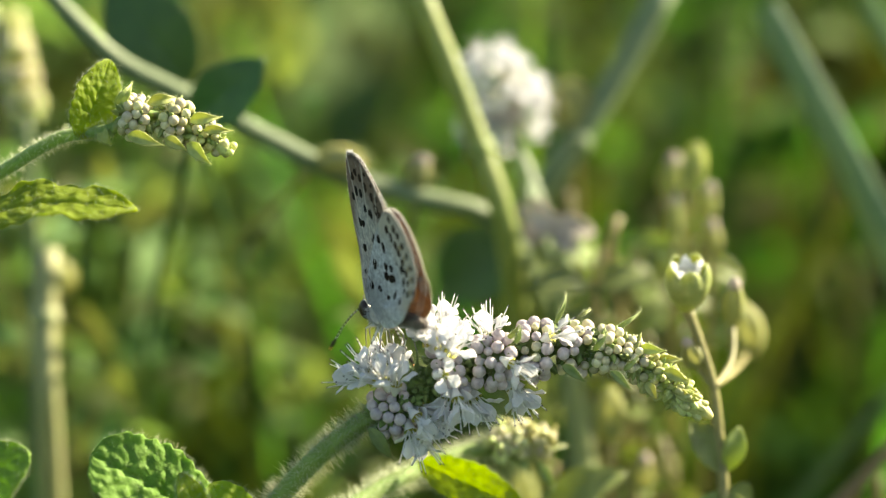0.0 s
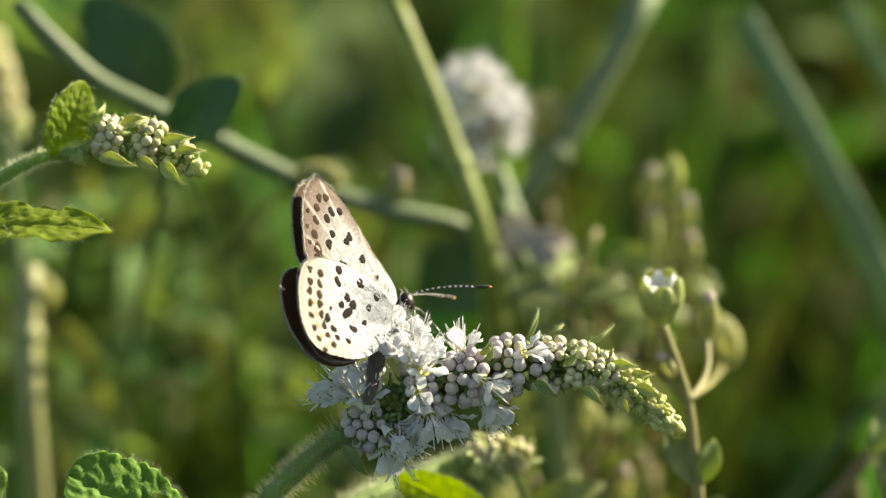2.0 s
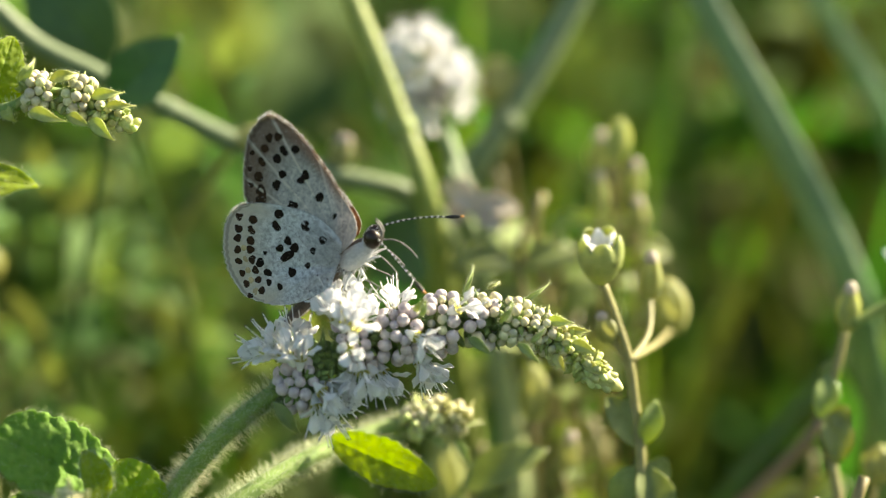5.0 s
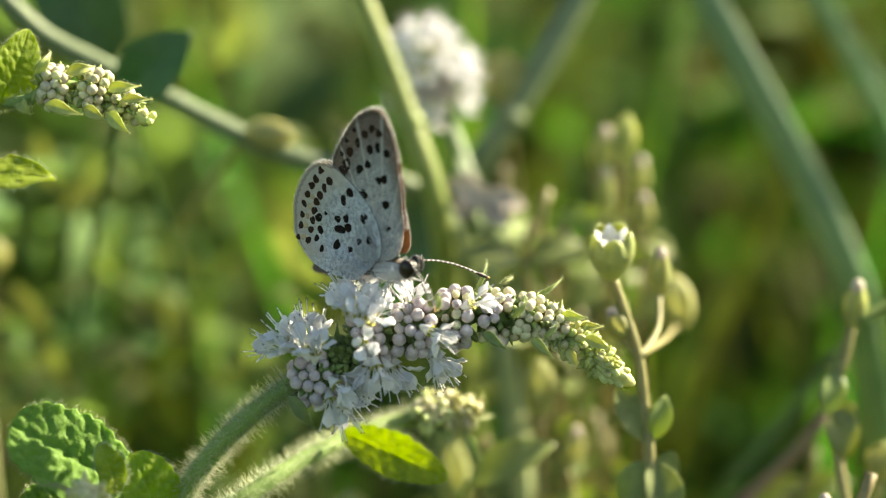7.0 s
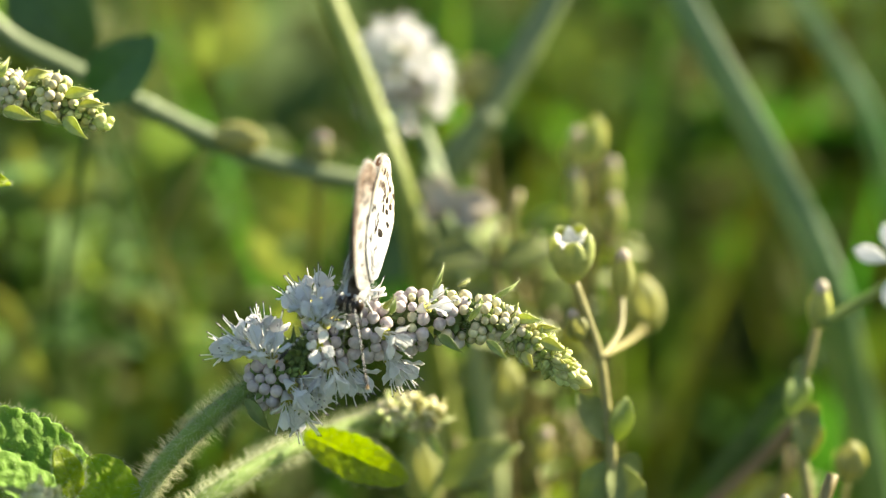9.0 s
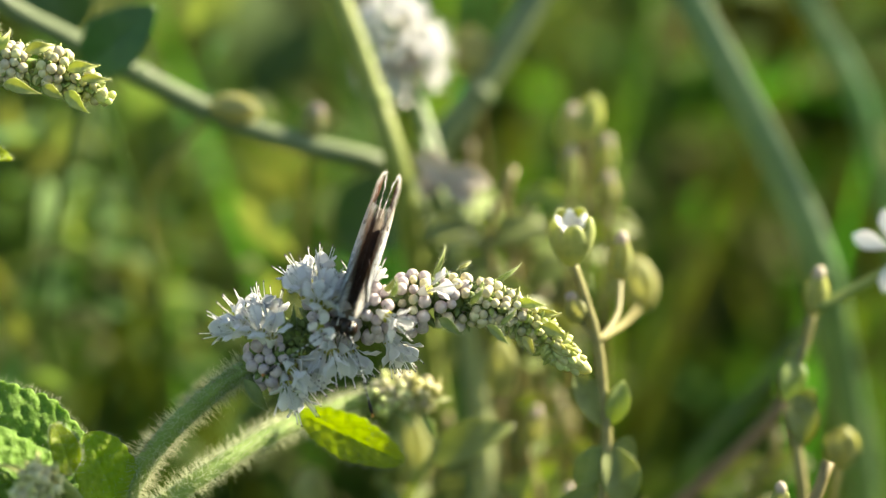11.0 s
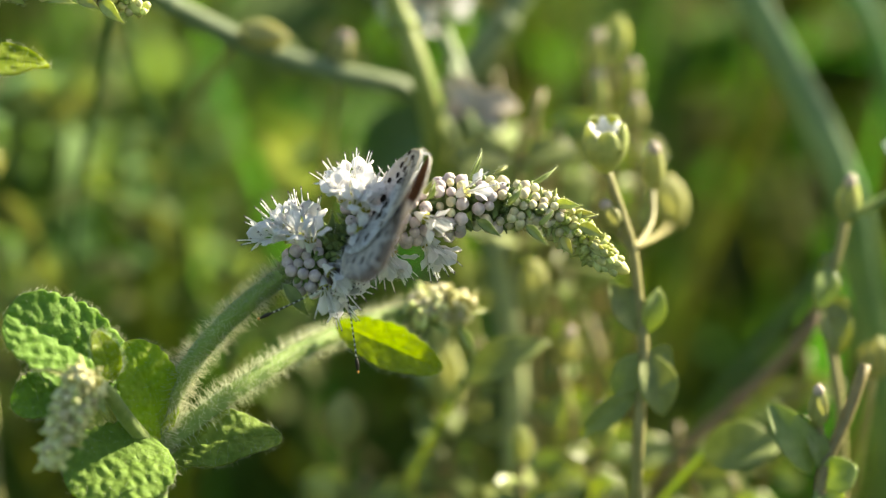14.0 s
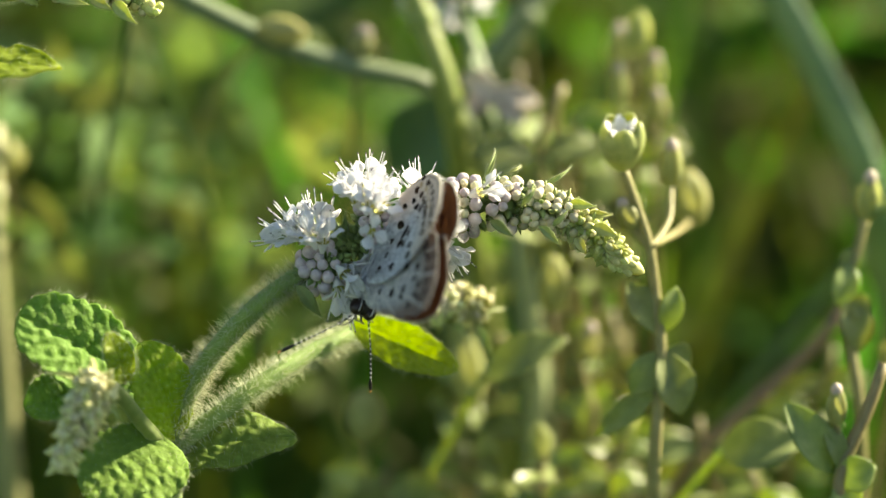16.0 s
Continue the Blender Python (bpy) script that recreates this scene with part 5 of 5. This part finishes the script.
fore_under_m = wing_material("forewing_underside", ((0.40, 0.39, 0.39), (0.74, 0.73, 0.725)), (0.15, 0.085, 0.052), (0.34, 0.30, 0.27), (0.78, 0.74, 0.70), (0.24, 0.245, 0.27),
                             (0.035, 0.022, 0.015), 0.36, (1.45, 1.30, 1.0))
hind_under_m = wing_material("hindwing_underside", ((0.50, 0.535, 0.60), (0.82, 0.855, 0.92)), (0.60, 0.53, 0.44), (0.62, 0.60, 0.56), (0.46, 0.45, 0.44), (0.22, 0.235, 0.27),
                             (0.05, 0.036, 0.026), 0.36, (1.25, 1.2, 1.0))
upper_m = wing_material("wing_upperside", ((0.062, 0.024, 0.011), (0.16, 0.060, 0.026)), (0.07, 0.027, 0.012), (0.30, 0.24, 0.18), (0.035, 0.014, 0.007), (0.05, 0.025, 0.015),
                        (0.03, 0.013, 0.007), 0.26, (2.2, 2.8, 3.0))
spot_m = surface("wing_spot", (0.006, 0.004, 0.003), (0.016, 0.010, 0.007), 0.8, 6000, 0.2, vary=0.0, spec=0.1)
spot_brown_m = surface("wing_margin_spot", (0.018, 0.010, 0.006), (0.045, 0.024, 0.013), 0.8, 6000, 0.2, vary=0.0, spec=0.1)
orange_m = surface("orange_patch", (0.36, 0.27, 0.15), (0.46, 0.36, 0.21), 0.7, 6000, 0.2, vary=0.0)
fur_m = surface("white_fur", (0.40, 0.415, 0.44), (0.60, 0.61, 0.63), 0.7, 4000, 0.5, 0.2, None, 0.3, 0.3, 0.05)
belly_m = surface("brown_fur", (0.05, 0.036, 0.027), (0.14, 0.105, 0.08), 0.75, 4000, 0.5, 0.0, None, 0.3, 0.3, 0.05)
eye_m = surface("eye_brown", (0.010, 0.005, 0.003), (0.022, 0.010, 0.007), 0.3, 6000, 0.05, spec=0.35)
black_m = surface("black_scale", (0.006, 0.005, 0.005), (0.016, 0.013, 0.012), 0.5, 6000, 0.2)
white_m = surface("white_scale", (0.45, 0.45, 0.44), (0.62, 0.61, 0.60), 0.6, 6000, 0.2)
leg_m = surface("grey_leg", (0.07, 0.065, 0.06), (0.22, 0.21, 0.20), 0.5, 5000, 0.2)
club_m = surface("orange_tip", (0.55, 0.20, 0.05), (0.65, 0.28, 0.08), 0.5, 6000, 0.1)

FORE = [(12, 1.6), (21, 2.6), (45, 4.2), (59, 5.72), (69, 8.9), (74, 11.4), (78, 13.2), (82, 14.5), (86, 14.4), (94, 13.7), (101, 12.55), (110, 11.3), (119, 10.35), (124, 8.6), (132, 5.2), (150, 2.0)]
HIND = [(50, 1.0), (70, 1.8), (81, 2.7), (95, 4.45), (106, 6.3), (115, 8.5), (120, 10.0), (125, 10.9), (132, 11.4), (142, 11.5), (151, 11.55), (160, 11.4), (167, 11.0), (173, 10.7), (176, 9.6), (181, 9.0), (187, 7.9), (194, 6.5), (202, 5.0), (216, 3.2)]


def wing_bulge(kind, ang, s, veins):
    """How far the wing swells outwards, in mm: a flare round the thorax, a soft camber and shallow pleats along the veins."""
    reach = np.interp(ang, *zip(*(FORE if kind == "fore" else HIND))) * s
    flare = 0.95 * np.exp(-(reach / 3.4) ** 2)
    pleat = 0.014 * np.cos(veins * np.radians(ang) * 2 * math.pi / 1.9) * np.clip(s * 1.4, 0, 1)
    camber = (0.10 if kind == "hind" else 0.06) * np.sin(math.pi * np.clip(s, 0, 1) * 0.9)
    if kind != "hind":
        return flare + camber + pleat
    wrap = np.clip((np.asarray(ang) - 160) / 26, 0, 1)  # the inner margin folds round the abdomen
    return np.maximum(flare, 0.95 * wrap * wrap * (3 - 2 * wrap) * np.clip(s * 2.5, 0, 1)) + camber + pleat + 0.12


def wing(kind, side, parent):
    table = FORE if kind == "fore" else HIND
    veins = 8.0 if kind == "fore" else 9.0
    ta, tr = zip(*table)
    na, ns = 96, 34
    A = np.linspace(ta[0], ta[-1], na)
    S = np.linspace(0.02, 1, ns)
    R = np.interp(A, ta, tr)
    R = np.convolve(np.pad(R, 2, "edge"), np.ones(5) / 5, "valid")
    edge = 1 + 0.008 * np.sin(A * 1.9) * (R > 7)
    a2, s2 = np.meshgrid(A, S, indexing="ij")
    r2 = (R * edge)[:, None] * s2
    X, Zc = r2 * np.cos(np.radians(a2)), r2 * np.sin(np.radians(a2))
    B = wing_bulge(kind, a2, s2, veins)
    outer = np.stack([X, side * (B + 0.035), Zc], -1).reshape(-1, 3) * MM
    inner = np.stack([X, side * (B - 0.035), Zc], -1).reshape(-1, 3) * MM
    f, mi, o = [], [], na * ns
    for i in range(na - 1):
        for j in range(ns - 1):
            a = i * ns + j
            q = (a, a + ns, a + ns + 1, a + 1)
            p = (o + a, o + a + 1, o + a + ns + 1, o + a + ns)
            f += [q, p] if side > 0 else [q[::-1], p[::-1]]
            mi += [0, 1]
    for i in range(na - 1):
        a = i * ns + ns - 1
        f.append((a, a + ns, o + a + ns, o + a))
        mi.append(0)
    for j in range(ns - 1):
        for a in (j, (na - 1) * ns + j):
            f.append((a, a + 1, o + a + 1, o + a))
            mi.append(0)
    me = build(kind + "wing", (np.vstack([outer, inner]), f, mi), [fore_under_m if kind == "fore" else hind_under_m, upper_m])
    ve = (0.5 + 0.5 * np.cos(veins * np.radians(a2) * 2 * math.pi / 1.9)) ** 10
    if kind == "hind":
        outer_rim = s2 * np.clip(np.minimum(0.5 + (a2 - 108) / 24, 0.5 + (190 - a2) / 24), 0.45, 1)
    else:
        outer_rim = s2 * np.clip(np.minimum(0.62 + (a2 - 40) / 100, 0.5 + (129 - a2) / 16), 0.45, 1)
    layer = me.uv_layers.new(name="wing_map")
    both = np.stack([np.tile(outer_rim.ravel(), 2), np.tile(ve.ravel(), 2)], 1)
    corner = np.zeros(len(me.loops), np.int32)
    me.loops.foreach_get("vertex_index", corner)
    layer.data.foreach_set("uv", both[corner].astype(np.float32).ravel())
    ob = new("forewing" if kind == "fore" else "hindwing", me)
    ob.parent = parent
    tagged(ob, "pale grey underside with black spots, brown upperside")
    ORIGIN[ob] = Vector((0, 0, 0))

    # fine scale hairs over the underside and a pale fringe along the margin
    rh = np.random.RandomState(11 if kind == "fore" else 12)

    def lie(count, low, high, mat, length, seed, lift, fringe=False):
        ang = rh.uniform(ta[2], ta[-3], count)
        sr = np.ones(count) * 0.995 if fringe else np.sqrt(rh.uniform(low * low, high * high, count))
        rr_ = np.interp(ang, ta, tr) * sr
        ux, uz = np.cos(np.radians(ang)), np.sin(np.radians(ang))
        by = 0.0 * ang if fringe else wing_bulge(kind, ang, sr, veins) + 0.05
        pts = np.stack([rr_ * ux, side * by, rr_ * uz], 1) * MM
        nor = np.stack([ux, np.full(count, side * lift), uz], 1)
        part("fringe" if fringe else "wing_hairs", hairs(pts, nor, length, seed, thick=0.012 if fringe else 0.009), mat, ob, "", "stuff")

    lie(120 if kind == "hind" else 100, 0.12, 0.95, white_m, 0.5, 21, 0.03)
    lie(300 if kind == "hind" else 220, 0.06, 0.55, belly_m, 0.55, 22, 0.03)
    lie(620, 0, 1, white_m, 0.36, 23, 0.0, True)

    def put_spots(name, spots, mat, stretch=1.0):
        rr = np.random.RandomState(5)
        for x, z, rad in spots:
            n, rad = 14, rad * 1.1
            V, Fc = [], []
            k = 1 + 0.34 * rr.randn(n)
            k = (k + np.roll(k, 1) + np.roll(k, -1)) / 3
            for lift, shr in ((0.0, 1.0), (0.004, 0.98)):
                for q in range(n):
                    th = 2 * math.pi * q / n
                    px, pz = x + rad * shr * k[q] * math.cos(th) * stretch, z + rad * shr * k[q] * math.sin(th)
                    an = math.degrees(math.atan2(pz, px)) % 360
                    sr = math.hypot(px, pz) / np.interp(an, ta, tr)
                    V.append(np.array([px, side * (wing_bulge(kind, an, sr, veins) + 0.039 + lift), pz]) * MM)
            for q in range(n):
                q2 = (q + 1) % n
                Fc.append((q, q2, n + q2, n + q))
            Fc.append(tuple(range(n, 2 * n)))
            me2 = build(name, (V, Fc), mat)
            sp = new(name, me2)
            sp.parent = ob

    if kind == "fore":
        put_spots("spot", [(2.0, 10.15, 0.36), (1.0, 10.7, 0.40), (0.05, 10.5, 0.38), (-0.45, 8.95, 0.33), (-1.6, 8.45, 0.40), (1.3, 7.8, 0.36), (0.65, 7.6, 0.36), (1.2, 5.35, 0.37),
                                 (1.4, 3.2, 0.28), (-1.4, 6.25, 0.40), (-1.9, 6.1, 0.28)], spot_m)
        put_spots("spot", [(-0.4, 11.8, 0.36), (-1.4, 11.0, 0.38), (-2.5, 10.1, 0.40), (1.4, 12.0, 0.34), (0.6, 12.4, 0.34), (-3.2, 8.9, 0.46), (-3.7, 8.2, 0.50), (-1.6, 12.2, 0.22), (-2.7, 11.1, 0.24), (-3.6, 9.9, 0.22)], spot_brown_m)
    else:
        put_spots("spot", [(-3.05, 6.1, 0.40), (-3.95, 5.4, 0.42), (-1.45, 3.95, 0.42), (-0.8, 1.9, 0.33), (-2.3, 1.62, 0.28), (-3.9, 3.7, 0.35), (-5.0, 3.5, 0.36), (-3.7, 2.8, 0.40),
                                 (-6.4, 3.9, 0.20), (-5.3, 1.2, 0.36), (-3.7, 0.75, 0.26), (-7.5, 3.4, 0.38), (-7.4, 2.2, 0.36), (-7.8, 1.5, 0.28), (-7.1, 0.6, 0.26)], spot_m)
        put_spots("spot", [(-4.9, 2.45, 0.36)], spot_m, 2.0)
        rows = []
        for ring, size in ((8.9, 0.38), (10.2, 0.36)):
            for k in range(8):
                an = radians(128 + 6.3 * k)
                rows.append((ring * math.cos(an), ring * math.sin(an), size * (1 - 0.03 * k)))
        put_spots("spot", rows, spot_brown_m)
        put_spots("orange_spot", [(9.55 * math.cos(radians(146 + 6.3 * k)), 9.55 * math.sin(radians(146 + 6.3 * k)), 0.25) for k in range(5)], orange_m)
    return ob


def butterfly():
    b = thing("butterfly", (0, 0, 0), "sooty grey butterfly with black-spotted wings feeding on the mint", "butterfly")
    # thorax and head
    feelers = []
    r = np.random.RandomState(9)
    th = moved(ball(1.15 * MM, 1.2 * MM, 2.2 * MM, 14, 12), aim((0.5 * MM, 0, -0.85 * MM), (1, 0, 0.05)))
    nv = np.asarray(th[0])
    back_faces = [1 if nv[list(f)][:, 2].mean() > -0.12 * MM and abs(nv[list(f)][:, 1].mean()) < 0.75 * MM else 0 for f in th[1]]
    part("thorax", (nv, th[1], back_faces), [fur_m, belly_m], b, "furry thorax, white below and dark brown above")
    dirs = nv - nv.mean(0)
    dirs /= np.linalg.norm(dirs, axis=1)[:, None]
    pick = r.choice(np.where((nv[:, 2] < -0.2 * MM) | (np.abs(nv[:, 1]) > 0.7 * MM))[0], 900)
    part("fur", hairs(nv[pick] + r.randn(900, 3) * 0.12 * MM, dirs[pick], 0.75, 3, (-0.5, 0, 0), 0.02), fur_m, b, "long white hair", "stuff")
    hd = part("head", moved(ball(0.80 * MM, 0.95 * MM, 0.85 * MM, 14, 10), pose(2.95 * MM, 0, -0.55 * MM)), black_m, b, "dark head banded with white")
    part("face_fur", hairs(np.array([(3.2 + 0.5 * r.rand(), 0.5 * r.randn() * 0.6, -0.75 + 0.4 * r.randn()) for _ in range(10)]) * MM, np.tile((0.8, 0, 0.1), (10, 1)), 0.3, 8, (0, 0, 0), 0.03), white_m, hd, "", "stuff")
    for s in (-1, 1):
        part("eye", moved(ball(0.80 * MM, 0.62 * MM, 0.96 * MM, 16, 12), pose(3.05 * MM, s * 0.70 * MM, -0.42 * MM, 0, 25, 0)), eye_m, hd, "glossy dark brown eye")
        ring = np.array([(3.0 + 0.76 * math.cos(a) + 0.1 * math.sin(a), s * 0.66, -0.42 + 0.92 * math.sin(a)) for a in np.linspace(0, 2 * math.pi, 25)]) * MM
        part("eye_ring", tube(ring, [0.055 * MM, 0.055 * MM], 6, 40), white_m, hd, "white ring round the eye")
        part("palp", tube(np.array([(3.5, s * 0.3, -0.9), (4.1, s * 0.3, -0.4), (4.25, s * 0.28, 0.35), (4.2, s * 0.25, 0.9)]) * MM, [0.12 * MM, 0.13 * MM, 0.10 * MM, 0.04 * MM], 8, 16), leg_m, hd)
        # antenna: dark rings on white, a dark club with an orange tip
        root = np.array([3.25, s * 0.35, 0.15]) * MM
        pts = np.array([(0, 0, 0), (2.3, 0, 0.35), (4.8, 0, 0.35), (7.2, 0, 0)]) * MM
        g = tube(pts, [0.075 * MM, 0.07 * MM, 0.07 * MM, 0.09 * MM], 8, 70)
        k = [1 if (i // 8) % 5 < 3 else 0 for i in range(69 * 8)] + [0] * 16
        an = part("antenna", (g[0] + root, g[1], k), [white_m, black_m], b, "thin antenna ringed black and white", at=None)
        for v in an.data.vertices:
            v.co -= Vector(root)
        an.location = root
        ORIGIN[an] = Vector((0, 0, 0))
        e = unit(pts[3] - pts[2])
        part("club", tube([pts[3] - e * 0.2 * MM, pts[3] + e * 0.5 * MM, pts[3] + e * 1.15 * MM], [0.10 * MM, 0.20 * MM, 0.17 * MM, 0.06 * MM], 8, 12), black_m, an, "dark club")
        part("club_tip", moved(ball(0.12 * MM, 0.12 * MM, 0.18 * MM, 8, 6), aim(pts[3] + e * 1.15 * MM, e)), club_m, an, "orange tip")
        feelers.append((an, s))
        for hip, knee, foot_ in (((1.3, 0.6, -1.9), (2.9, 1.1, -2.1), (3.3, 1.3, -4.4)), ((0.4, 0.7, -2.1), (0.6, 1.6, -3.2), (1.7, 1.9, -5.4)), ((-0.6, 0.7, -2.0), (-1.8, 1.6, -2.8), (-1.3, 1.9, -5.2))):
            q = np.array([hip, knee, foot_]) * MM * np.array([1, s, 1])
            part("leg", join(recolour(tube([q[0], (q[0] + q[1]) / 2 + (0, 0, 0.1 * MM), q[1]], [0.15 * MM, 0.12 * MM, 0.08 * MM], 7, 8), 0),
                             recolour(tube([q[1], (q[1] + q[2]) / 2 + (0.1 * MM, 0, 0), q[2]], [0.07 * MM, 0.055 * MM, 0.04 * MM], 7, 10), 1)), [white_m, leg_m], b)
    part("proboscis", tube(np.array([(3.6, 0, -1.1), (4.6, 0, -1.8), (5.2, 0, -3.2), (5.3, 0, -4.3)]) * MM, [0.07 * MM, 0.06 * MM, 0.05 * MM], 6, 18), leg_m, b)
    ab = tube(np.array([(0, 0, 0), (-2.2, 0, -0.1), (-5.0, 0, -0.3), (-7.6, 0, -0.35), (-8.6, 0, -0.3)]) * MM, [0.78 * MM, 0.78 * MM, 0.75 * MM, 0.62 * MM, 0.3 * MM], 14, 40)
    v = np.asarray(ab[0])
    mi = [0 if v[list(f)][:, 2].mean() < -0.75 * MM else 1 for f in ab[1]]
    abdomen = part("abdomen", (v, ab[1], mi), [fur_m, belly_m], b, "slim abdomen, brown above and pale below", at=(0, 0, 0))
    nv = v[:-2]
    ctr = nv.reshape(40, 14, 3).mean(1).repeat(14, 0)
    dirs = (nv - ctr) / (np.linalg.norm(nv - ctr, axis=1)[:, None] + 1e-9)
    part("abdomen_fur", hairs(nv, dirs, 0.4, 4, (-0.8, 0, 0), 0.02), belly_m, abdomen, "", "stuff")
    wings = [(wing(kind, side, b), kind, side) for side in (-1, 1) for kind in ("fore", "hind")]
    return b, abdomen, wings, feelers


bug, abdomen, wings, feelers = butterfly()


# ---- what moves ----
BUTTERFLY = [
    (0, (-0.01420, -0.00205, 0.34776, -5.4, 16.7, 112.5)),
    (0.5, (-0.01424, -0.00193, 0.34771, -2.5, 16.4, 110.5)),
    (1, (-0.01305, -0.00246, 0.34793, -8.0, 11.9, 91.0)),
    (1.5, (-0.01309, -0.00185, 0.34831, -35.6, -6.1, 73.1)),
    (2, (-0.01176, -0.00117, 0.34815, -32.7, -10.5, 59.4)),
    (2.5, (-0.01094, -0.00149, 0.34923, -33.0, -25.2, 43.5)),
    (3, (-0.00985, -0.00211, 0.34932, -6.6, -39.6, -6.2)),
    (3.5, (-0.00945, -0.00231, 0.34921, -9.2, -39.7, -4.5)),
    (4, (-0.00888, -0.00159, 0.35021, 1.8, -36.6, -8.3)),
    (5, (-0.00896, -0.00149, 0.35038, 1.1, -36.7, -13.5)),
    (7.5, (-0.00545, -0.00414, 0.34906, 5.3, -0.5, -44.2)),
    (8, (-0.00468, -0.00417, 0.34831, 16.7, 6.8, -44.3)),
    (8.5, (-0.00491, -0.00481, 0.34952, 0.9, 12.5, -80.1)),
    (9, (-0.00498, -0.00562, 0.34875, -9.0, 24.4, -103.7)),
    (9.2, (-0.00495, -0.00478, 0.34820, -7.0, 14.2, -107.3)),
    (11.5, (-0.00558, -0.00616, 0.34431, -33.7, 54.2, -115.3)),
    (12, (-0.00538, -0.00658, 0.34310, -42.6, 54.1, -112.3)),
    (12.5, (-0.00594, -0.00678, 0.34270, -35.4, 57.3, -107.0)),
    (13, (-0.00805, -0.00709, 0.34094, -56.5, 53.5, -141.9)),
    (13.5, (-0.00843, -0.00738, 0.34115, -65.3, 50.6, -143.7)),
    (14, (-0.00847, -0.00699, 0.34058, -65.9, 54.8, -150.4)),
    (14.5, (-0.00874, -0.00735, 0.34094, -61.9, 44.5, -145.8)),
    (15, (-0.00844, -0.00735, 0.34054, -59.5, 40.9, -135.8)),
    (15.5, (-0.00875, -0.00751, 0.33986, -71.9, 44.8, -147.3)),
    (16, (-0.00785, -0.00787, 0.33833, -72.0, 57.4, -143.8)),
]
FEELERS = [
    (0, 29, 16, 57, -56),
    (0.5, 13, 8, 5, -76),
    (1, 13, 44, 25, -64),
    (1.5, 21, 16, 49, -68),
    (2, 25, 4, 25, -52),
    (2.5, 29, 24, 49, -24),
    (3, 33, 20, 13, -56),
    (3.5, 13, 20, 29, -56),
    (4, 25, 40, 61, -36),
    (5, 25, 8, 53, -60),
    (7.5, 25, 80, 13, -32),
    (9, 21, 24, 33, -48),
    (9.2, -3, 28, 33, -52),
    (11.5, 25, 40, 9, -32),
    (12, 21, 44, 53, -24),
    (12.5, 25, 28, 21, -36),
    (13, 73, 56, 9, -36),
    (13.5, 13, 40, 65, -48),
    (14, 5, 40, 17, -32),
    (14.5, 33, 40, 29, -36),
    (15, 21, 40, 1, -32),
    (15.5, 17, 36, 41, -24),
    (16, 17, 36, 9, -36),
]
OPEN = [  # seconds, half the angle between the forewings, between the hindwings
    (0, -0.6, -0.2), (0.5, -0.6, -0.2), (1, -0.8, 0.2), (1.5, 2.2, 4.2), (2, 2.3, 7.1), (2.5, 0.3, 2.5), (3, -0.4, 0.2), (3.5, -0.4, 1.5),
    (5, 0.0, 0.6), (7.5, -0.5, 0.0), (8, -0.6, 0.0), (8.5, -0.8, 0.0), (9, -0.7, 0.0), (9.2, -0.7, 0.0), (11.5, 3.0, 5.5), (12, 1.5, 6.4),
    (12.5, 2.0, 8.6), (13, 1.8, 2.7), (13.5, 0.0, 2.4), (14, -0.3, 1.8), (14.5, -0.3, 1.7), (15, 0.5, 2.3), (15.5, 1.0, 2.8), (16, 1.6, 5.2),
]
TUCK = [(0, 0), (9.2, 0), (11.5, 4), (12, 7), (13.5, 7), (16, 6)]  # how far the forewings are drawn back behind the hindwings
DROOP = [(0, 4), (1, 10), (1.5, 26), (2, 28), (2.5, 16), (3, 10), (5, 10), (7.5, 3), (16, 0)]


def motions():
    walk(bug, [(t, pose(*p)) for t, p in BUTTERFLY])
    walk(abdomen, [(t, pose(-0.8 * MM, 0, -0.75 * MM, 0, -a, 0)) for t, a in DROOP])
    for ob, side in feelers:
        walk(ob, [(t, pose(3.25 * MM, side * 0.35 * MM, 0.15 * MM, 0, (ry_l if side > 0 else ry_r), (rz_l if side > 0 else rz_r))) for t, ry_l, rz_l, ry_r, rz_r in FEELERS])
    for ob, kind, side in wings:
        walk(ob, [(t, pose(0, side * 0.22 * MM, 0.1 * MM, -side * (fore if kind == "fore" else hind), -float(np.interp(t, *zip(*TUCK))) if kind == "fore" else 0, 0)) for t, fore, hind in OPEN])


motions()
